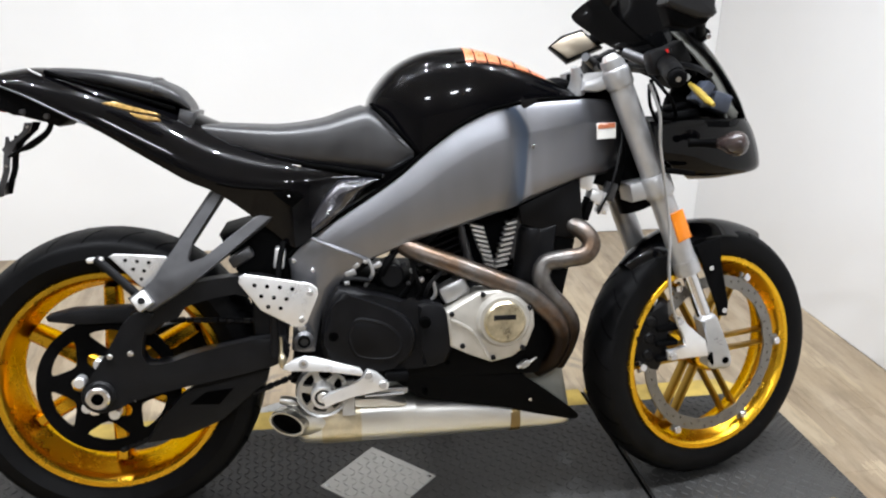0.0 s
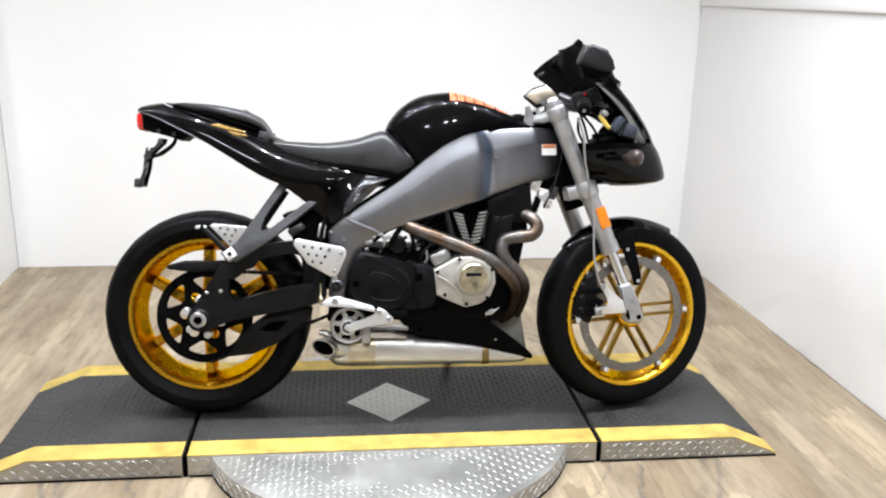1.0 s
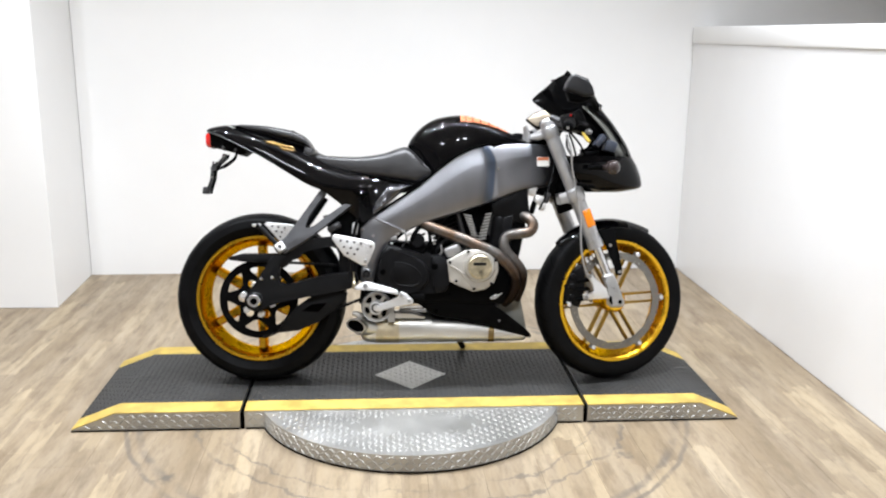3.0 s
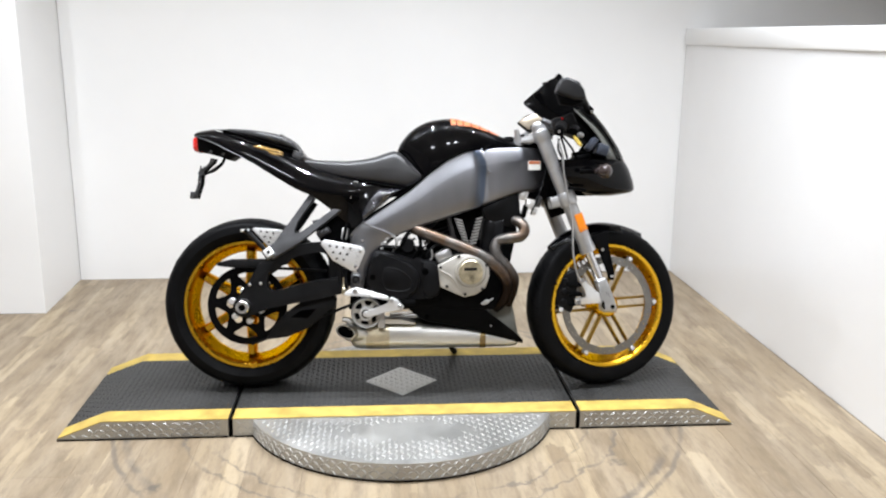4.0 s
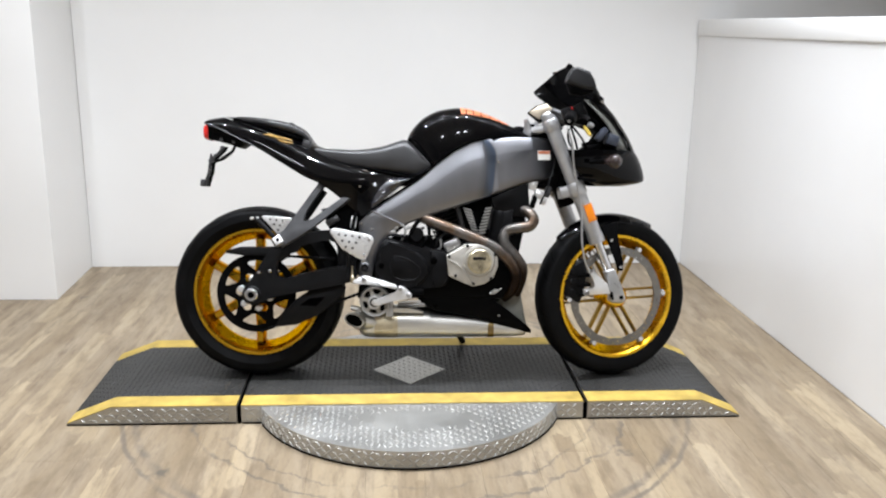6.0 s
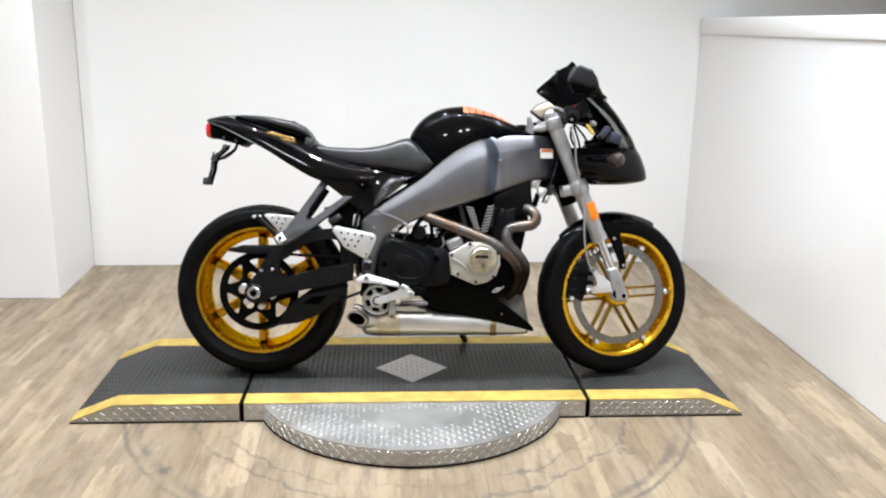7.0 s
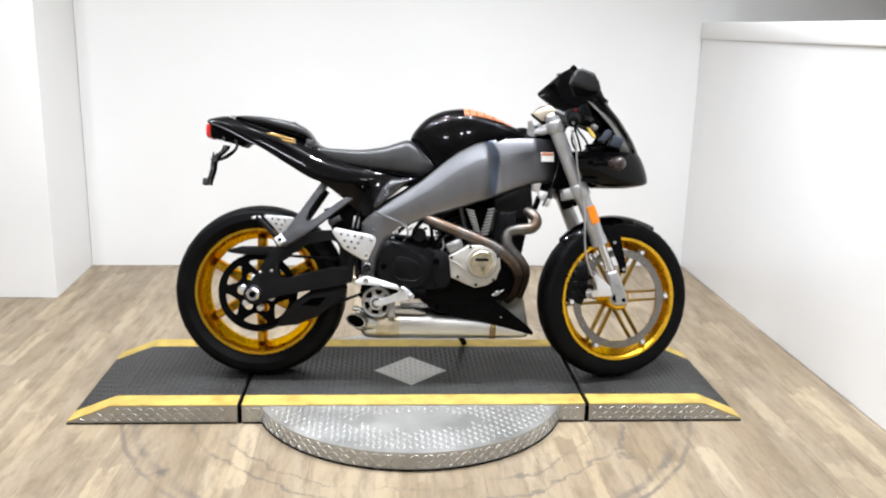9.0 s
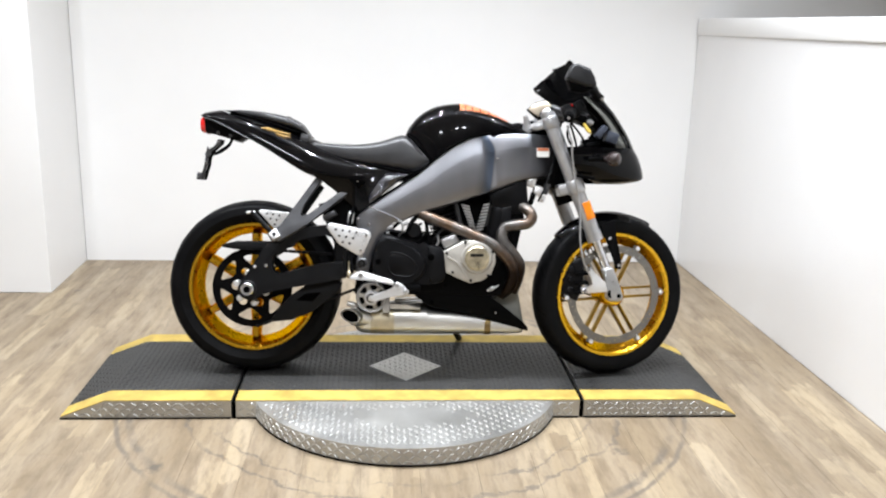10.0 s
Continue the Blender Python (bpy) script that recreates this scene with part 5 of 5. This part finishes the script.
for y, nm, lb in ((-0.09, "fork_leg", "silver painted fork leg"), (0.09, "fork_leg", "silver painted fork leg on the far side")):
    leg = part(nm, sweep([on_fork(u, y) for u in (0.0 if y < 0 else 0.03, 0.02 if y < 0 else 0.045, 0.3, 0.4, 0.5, 0.66, 0.68)], (0.022, 0.026, 0.026, 0.026, 0.0265, 0.027, 0.025), 22, 3), SILVER_PAINT, bike, lb)
    part("stanchion", sweep([on_fork(u, y) for u in (0.66, 0.88)], 0.0172, 24, 0), CHROME, leg, "polished fork tube")
    part("collar", sweep([on_fork(u, y) for u in (0.645, 0.69)], 0.029, 20, 0), SILVER_PAINT, leg)
    off = pose(*(on_fork(1.0, y) - on_fork(1.0, -0.09)))
    lug = part("axle_foot", moved(plate(((1.268, 0.384), (1.274, 0.393), (1.302, 0.398), (1.31, 0.39), (1.338, 0.315), (1.348, 0.29), (1.345, 0.276), (1.334, 0.27), (1.3, 0.27), (1.288, 0.279), (1.288, 0.3), (1.297, 0.318)), -0.116, -0.066, 0.01, 0, None, 4), off), CAST_ALU, leg, "cast axle lug")
    part("pinch_slot", moved(plate(((1.289, 0.296), (1.293, 0.314), (1.299, 0.312), (1.303, 0.285), (1.298, 0.282)), -0.1175, -0.11, 0.001), off), DARK_HOLE, lug)
    part("pinch_bolt", moved(rod((1.28, -0.1, 0.326), (1.3, -0.1, 0.319), 0.007, 12), off), CHROME, lug)
    e = on_fork(1.0, y)
    part("axle_socket", knob((e.x, 0, e.z + 0.006), 0.008, y - 0.0275, y - 0.02, 14), DARK_HOLE, leg)
    if y < 0:
        part("cap", sweep([on_fork(u, y) for u in (-0.022, -0.012, 0.01)], (0.012, 0.018, 0.02), 16, 2), ALU, leg)
    part("lower_clamp", sweep([on_fork(u, y) for u in (0.36, 0.375, 0.415, 0.43)], (0.03, 0.034, 0.034, 0.03), 18, 2), SILVER_PAINT, leg)
    if y < 0:
        part("upper_clamp", sweep([on_fork(u, y) for u in (0.02, 0.03, 0.07, 0.08)], (0.027, 0.03, 0.03, 0.027), 18, 2), SILVER_PAINT, leg)
part("upper_yoke", plate(((0.995, 0.888), (1.0, 0.908), (1.06, 0.928), (1.09, 0.922), (1.09, 0.905), (1.03, 0.885)), -0.09, 0.09, 0.008), SILVER_PAINT, bike, "silver upper fork yoke")
part("yoke_post", sweep(((0.99, -0.06, 0.885), (0.988, -0.07, 0.91), (0.98, -0.08, 0.938)), (0.02, 0.013, 0.007), 12, 3), SILVER_PAINT, bike)
part("lower_yoke", plate(((1.11, 0.65), (1.1, 0.69), (1.19, 0.71), (1.2, 0.67)), -0.1, 0.09, 0.008), SILVER_PAINT, bike, "silver lower fork yoke")
part("side_reflector", plate(((1.186, 0.626), (1.214, 0.637), (1.237, 0.576), (1.208, 0.563)), -0.124, -0.112, 0.004), ORANGE, bike, "orange side reflector on the fork")

# mudguard
guard_rings = []
for k in range(19):
    a = radians(135 - 77 * k / 18)
    r = 0.313 - 0.009 * (k / 18) + 0.009 * max(0, (k - 12) / 6) ** 2
    half = 0.012 + 0.052 * math.sin(math.pi * min(0.97, 0.06 + 0.92 * k / 18)) ** 0.55
    ring = []
    for lay in (0, 1):
        row = []
        for j in range(9):
            v = -1 + 2 * j / 8
            rr = r - lay * 0.004 - 0.03 * v * v
            row.append(at_wheel(rr * math.cos(a), half * v, rr * math.sin(a)))
        ring += row if lay == 0 else row[::-1]
    guard_rings.append(ring)
guard = part("mudguard", loft(guard_rings), GLOSS_BLACK, bike, "gloss black front mudguard")
part("guard_stay", plate(((1.255, 0.55), (1.318, 0.568), (1.316, 0.51), (1.342, 0.42), (1.34, 0.388), (1.32, 0.388), (1.31, 0.425), (1.284, 0.5)), -0.095, -0.085, 0.004), MATT_BLACK, guard, "black mudguard stay")
for x, z in ((1.296, 0.5), (1.331, 0.402)):
    part("stay_bolt", knob((x, 0, z), 0.006, -0.1, -0.092, 10), CHROME, guard)

# brake caliper
cal = part("brake_caliper", plate(((1.18, 0.43), (1.2, 0.428), (1.206, 0.38), (1.2, 0.31), (1.182, 0.268), (1.128, 0.28), (1.114, 0.33), (1.122, 0.372), (1.145, 0.4)), -0.1, -0.045, 0.012), SATIN_BLACK, bike, "dark multi-piston brake caliper")
part("caliper_bracket", plate(((1.202, 0.4), (1.221, 0.397), (1.25, 0.362), (1.279, 0.343), (1.288, 0.306), (1.195, 0.3), (1.19, 0.322), (1.24, 0.328), (1.228, 0.352)), -0.122, -0.108, 0.004), ALU, cal, "bright caliper bracket")
for x, z in ((1.214, 0.39), (1.203, 0.31)):
    part("caliper_bolt", knob((x, 0, z), 0.0085, -0.13, -0.12, 12), CHROME, cal)
for k in range(3):
    part("piston_boss", knob((1.158 - 0.002 * k, 0, 0.385 - 0.038 * k), 0.015, -0.104, -0.095, 16, None, 0.4), SATIN_BLACK, cal)
    part("bridge_rib", block(0.05, 0.07, 0.012, pose(1.195, -0.078, 0.37 - 0.034 * k, 0, -6, 0), 0.004), MATT_BLACK, cal)
for k in range(4):
    part("pad_pin", knob((1.122 + 0.004 * (k % 2), 0, 0.378 - 0.028 * k), 0.006, -0.11, -0.1, 10), HEADER, cal)
part("bleed_nipple", rod((1.17, -0.09, 0.42), (1.172, -0.09, 0.435), 0.004, 8), CHROME, cal)
part("brake_hose", sweep(((1.12, -0.15, 0.9), (1.135, -0.17, 0.84), (1.14, -0.165, 0.78), (1.16, -0.15, 0.69), (1.175, -0.146, 0.6), (1.178, -0.145, 0.5), (1.19, -0.14, 0.43), (1.212, -0.125, 0.38)), 0.0034, 8), CAST_ALU, bike, "grey braided brake hose")
part("clutch_cable", sweep(((1.07, -0.06, 0.86), (1.09, -0.075, 0.8), (1.06, -0.11, 0.7), (1.03, -0.105, 0.63)), 0.0028, 8), SATIN_BLACK, bike)
for x, z, sx, sz, m in ((1.005, 0.7, 0.03, 0.035, ALU), (1.03, 0.665, 0.035, 0.03, ALU), (1.01, 0.64, 0.016, 0.05, MATT_BLACK), (1.045, 0.64, 0.02, 0.025, ALU), (1.06, 0.675, 0.02, 0.04, BRACKET_GREY)):
    part("horn_bracket", block(sx, 0.04, sz, pose(x, -0.085, z, 0, 18, 0), 0.004), m, bike)

# front fairing


def nose(rows, thick=0.006, cols=16, cuts=None):
    """A shell bowed round the front from rows of (height, front x, rear x, half width), cut off behind given x."""
    rings = []
    fine = curve4(rows, 4)
    ends = [c[0] for c in curve([(c, 0, 0) for c in cuts], 4)] if cuts else [r[2] for r in fine]
    for (z, xf, xb, w), end in zip(fine, ends):
        top = math.acos(min(max((end - xb) / (xf - xb), 0), 1) ** 1.25)
        outer, inner = [], []
        for k in range(cols + 1):
            a = (-1 + 2 * k / cols) * top
            for lst, off in ((outer, 0.0), (inner, thick)):
                c = max(math.cos(a), 0) ** 0.8
                lst.append((xb + (xf - xb - off) * c, (w - off) * math.copysign(abs(math.sin(a)) ** 0.75, a), z))
        rings.append(outer + inner[::-1])
    return loft(rings)


upper = part("upper_fairing", nose(((1.022, 1.262, 1.02, 0.11), (0.985, 1.29, 1.04, 0.13), (0.95, 1.318, 1.06, 0.142), (0.905, 1.348, 1.09, 0.15), (0.865, 1.372, 1.11, 0.15), (0.826, 1.389, 1.12, 0.15)), 0.006, 16, (1.2, 1.244, 1.285, 1.322, 1.349, 1.366)), GLOSS_BLACK, bike, "gloss black front fairing")
part("fairing_liner", nose(((1.01, 1.256, 1.02, 0.1), (0.975, 1.282, 1.04, 0.12), (0.945, 1.304, 1.06, 0.132), (0.905, 1.33, 1.09, 0.138), (0.865, 1.354, 1.11, 0.138), (0.828, 1.37, 1.12, 0.138)), 0.004, 16, (1.19, 1.224, 1.25, 1.282, 1.3, 1.31)), PALE_LINER, upper, "grey inner face of the fairing")
part("lower_fairing", nose(((0.826, 1.389, 1.12, 0.15), (0.8, 1.405, 1.13, 0.15), (0.765, 1.419, 1.145, 0.145), (0.735, 1.427, 1.175, 0.134), (0.716, 1.426, 1.2, 0.122), (0.706, 1.405, 1.222, 0.108), (0.697, 1.35, 1.24, 0.085))), GLOSS_BLACK, upper)
part("fairing_floor", prism(((1.14, -0.14), (1.3, -0.142), (1.37, -0.08), (1.385, 0), (1.37, 0.08), (1.3, 0.142), (1.14, 0.14)), 0.812, 0.824), MATT_BLACK, upper)
part("dash_panel", plate(((1.1, 0.955), (1.13, 0.975), (1.243, 1.0), (1.275, 0.972), (1.3, 0.915), (1.279, 0.88), (1.24, 0.9), (1.225, 0.925), (1.159, 0.93), (1.12, 0.94)), -0.03, 0.1, 0.01), MATT_BLACK, upper)
part("headlamp_back", block(0.05, 0.05, 0.022, pose(1.25, -0.105, 0.882, 0, -52, 0), 0.004), BLUEGREY, bike, "blue-grey headlamp housing")
part("headlamp_back", block(0.042, 0.06, 0.04, pose(1.29, -0.095, 0.862, 0, 18, 0), 0.005), BLUEGREY, bike)
part("headlamp_back", block(0.03, 0.05, 0.022, pose(1.322, -0.08, 0.84, 0, 40, 0), 0.004), PALE_LINER, bike)
tag = part("yellow_tag", sweep(((1.16, -0.253, 0.9), (1.158, -0.29, 0.889), (1.162, -0.325, 0.872), (1.164, -0.352, 0.862)), (0.004, 0.0068, 0.0068, 0.004), 8, 4), YELLOW_PLASTIC, bike, "yellow tag hung on the brake lever")
part("inner_fitting", block(0.022, 0.03, 0.016, pose(1.212, -0.1, 0.916, 0, 30, 0), 0.005), CAST_ALU, bike, "small bright fitting")
part("inner_fitting", block(0.05, 0.05, 0.014, pose(1.215, -0.06, 0.852, 0, -10, 0), 0.004), MATT_BLACK, bike)
part("far_panel", plate(((1.225, 0.826), (1.235, 0.868), (1.262, 0.905), (1.3, 0.94), (1.34, 0.9), (1.362, 0.826)), 0.03, 0.06, 0.006), MATT_BLACK, upper)
part("inner_duct", block(0.06, 0.12, 0.02, pose(1.22, -0.05, 0.836, 0, -10, 0), 0.008), MATT_BLACK, bike)
for pts in (((1.13, -0.1, 0.93), (1.17, -0.14, 0.87), (1.2, -0.1, 0.83)), ((1.13, -0.12, 0.9), (1.125, -0.14, 0.86), (1.15, -0.12, 0.82)), ((1.16, -0.12, 0.94), (1.2, -0.12, 0.95), (1.24, -0.1, 0.92)), ((1.14, -0.1, 0.91), (1.15, -0.12, 0.87), (1.165, -0.1, 0.83))):
    part("wiring", sweep(pts, 0.004, 8), MATT_BLACK, bike)
signal = part("turn_signal", body(((-0.042, -0.008, 0.008, 0.008), (-0.024, -0.016, 0.016, 0.016), (-0.008, -0.026, 0.026, 0.024), (0.012, -0.028, 0.028, 0.026), (0.026, -0.02, 0.02, 0.02), (0.033, -0.007, 0.007, 0.007)), 22, 2, 4), SMOKY, bike, "smoked front turn signal")
signal.matrix_basis = pose(1.27, -0.225, 0.782, 0, 0, -35) @ Matrix.Diagonal((0.88, 0.88, 0.88, 1))
part("signal_neck", sweep(((-0.1, 0, 0.0), (-0.07, 0, 0.0), (-0.036, 0, 0)), (0.011, 0.009, 0.013), 14, 3), MATT_BLACK, signal)
part("fairing_vent", block(0.07, 0.01, 0.012, pose(1.19, -0.15, 0.72, 0, 8, 0), 0.003), MATT_BLACK, upper)

# screen, bowed back at its sides
rows = []
for k in range(13):
    u = k / 12
    outer, inner = [], []
    for j in range(25):
        v = -1 + j / 12
        w = abs(v) ** 2.2
        lo = Vector((1.282 - 0.215 * w, 0.125 * v, 0.988 - 0.024 * math.sin(math.pi * w ** 0.8) + 0.042 * w ** 3))
        hi = Vector((1.15 - 0.103 * w, 0.14 * v, 1.143 - 0.064 * w - 0.01 * w ** 4))
        p = lo.lerp(hi, u) + Vector((0.02, 0, 0.016)) * math.sin(math.pi * u) * (1 - w) + Vector((-0.016, 0, 0.004)) * math.sin(math.pi * u) * w
        outer.append(p)
        inner.append(p - Vector((0.004, 0, 0.002)))
    rows.append(outer + inner[::-1])
part("windscreen", loft(rows), SCREEN, bike, "dark smoked windscreen")
part("screen_notch", plate(((1.08, 1.109), (1.1, 1.111), (1.124, 1.122), (1.137, 1.143), (1.152, 1.132), (1.14, 1.1), (1.105, 1.088)), -0.07, -0.03, 0.004), SCREEN, bike)

# mirrors
near = part("mirror", plate(((1.092, 1.05), (1.098, 1.072), (1.112, 1.095), (1.131, 1.099), (1.173, 1.083), (1.188, 1.054), (1.196, 1.032), (1.188, 1.024), (1.16, 1.022), (1.11, 1.038)), -0.29, -0.23, 0.018, 0, None, 6), MIRROR_SHELL, bike, "black mirror housing")
part("mirror_underside", plate(((1.097, 1.046), (1.112, 1.042), (1.16, 1.026), (1.192, 1.026), (1.18, 1.012), (1.15, 1.004), (1.11, 1.01)), -0.272, -0.225, 0.012, 0, None, 4), MATT_BLACK, near)
part("stem", sweep(((1.18, -0.24, 1.03), (1.205, -0.19, 1.02), (1.235, -0.12, 1.0)), (0.016, 0.011, 0.013), 12, 4), MATT_BLACK, near)
part("stem_base", block(0.04, 0.03, 0.03, pose(1.232, -0.125, 1.005, 0, 35, 0), 0.008), MATT_BLACK, near)
bolts(((1.222, 1.016), (1.243, 0.996)), 0.006, -0.148, -0.138, CHROME, near)
far = part("mirror", moved(plate(((-0.062, 0.002), (-0.03, 0.03), (0.022, 0.046), (0.075, 0.0), (-0.015, -0.039)), 0.0, 0.04, 0.008, 0, None, 3), pose(1.094, 0.312, 0.996, -9, 0, -14)), SATIN_BLACK, bike, "black-framed mirror with bright glass")
part("mirror_glass", moved(plate(((-0.054, 0.002), (-0.026, 0.022), (0.02, 0.037), (0.06, 0.001), (-0.012, -0.029)), -0.004, 0.002, 0.001), pose(1.094, 0.312, 0.996, -9, 0, -14)), MIRROR, far, "bright mirror glass")
part("stem", sweep(((1.14, 0.33, 1.01), (1.19, 0.22, 1.02), (1.235, 0.12, 1.0)), (0.016, 0.011, 0.013), 12, 4), MATT_BLACK, far)

# handlebars, sloping down and back to their ends
for s in (-1, 1):
    bar = part("handlebar", rod((1.1, s * 0.1, 0.945), (1.118, s * 0.24, 0.938), 0.011), SATIN_BLACK, bike, "black clip-on handlebar")
    part("grip", sweep(((1.118, s * 0.235, 0.938), (1.117, s * 0.245, 0.936), (1.093, s * 0.345, 0.914), (1.0925, s * 0.347, 0.9135)), (0.017, 0.0195, 0.0195, 0.017), 18, 3), RUBBER, bar, "black rubber grip")
    part("bar_end", sweep(((1.093, s * 0.346, 0.914), (1.0925, s * 0.348, 0.9135), (1.089, s * 0.362, 0.9095), (1.0882, s * 0.366, 0.9088)), (0.014, 0.0165, 0.016, 0.011), 20, 2), MATT_BLACK, bar, "black bar-end weight")
    part("end_screw", rod((1.0882, s * 0.366, 0.9088), (1.0878, s * 0.3675, 0.9085), 0.005, 10), CHROME, bar)
    part("switch_box", block(0.05, 0.05, 0.05, pose(1.115, s * 0.205, 0.945, 0, -15, 0), 0.012), SATIN_BLACK, bar)
    part("brake_lever", sweep(((1.15, s * 0.2, 0.94), (1.165, s * 0.26, 0.932), (1.16, s * 0.34, 0.916)), 0.006, 8, 4), SATIN_BLACK, bar)
    part("master_cylinder", block(0.05, 0.045, 0.05, pose(1.148, s * 0.195, 0.955, 0, -28, 0), 0.007), SATIN_BLACK, bar)
    part("damper_rod", rod((1.07, s * 0.13, 0.965), (1.112, s * 0.17, 0.942), 0.011, 18), BRACKET_GREY, bar, "grey cylinder beside the fork top")
part("switch_button", block(0.005, 0.006, 0.009, pose(1.122, -0.228, 0.964, 0, -25, 0), 0.002), RED, bike, "small red switch button")

# ---- floor planks ----
PW, PL = 0.182, 1.22
bm = block(PW - 0.0004, PL - 0.0004, 0.006, None, 0.0004, 1)
plank_mesh = bpy.data.meshes.new("plank")
bm.to_mesh(plank_mesh)
bm.free()
plank_mesh.materials.append(WOOD)
rnd = random.Random(4)
for i in range(int(5.6 / PW)):
    x = 2.222 - PW * (i + 0.5)
    top = 1.13 if x < -1.23 else 1.8
    length = PL * (0.2 + 0.8 * rnd.random())
    while top > -4.6:
        p = new("plank", plank_mesh)
        p.parent = floor
        p.location = (x, top - length / 2, -0.003)
        p.scale = (1, length / PL, 1)
        top, length = top - length, PL
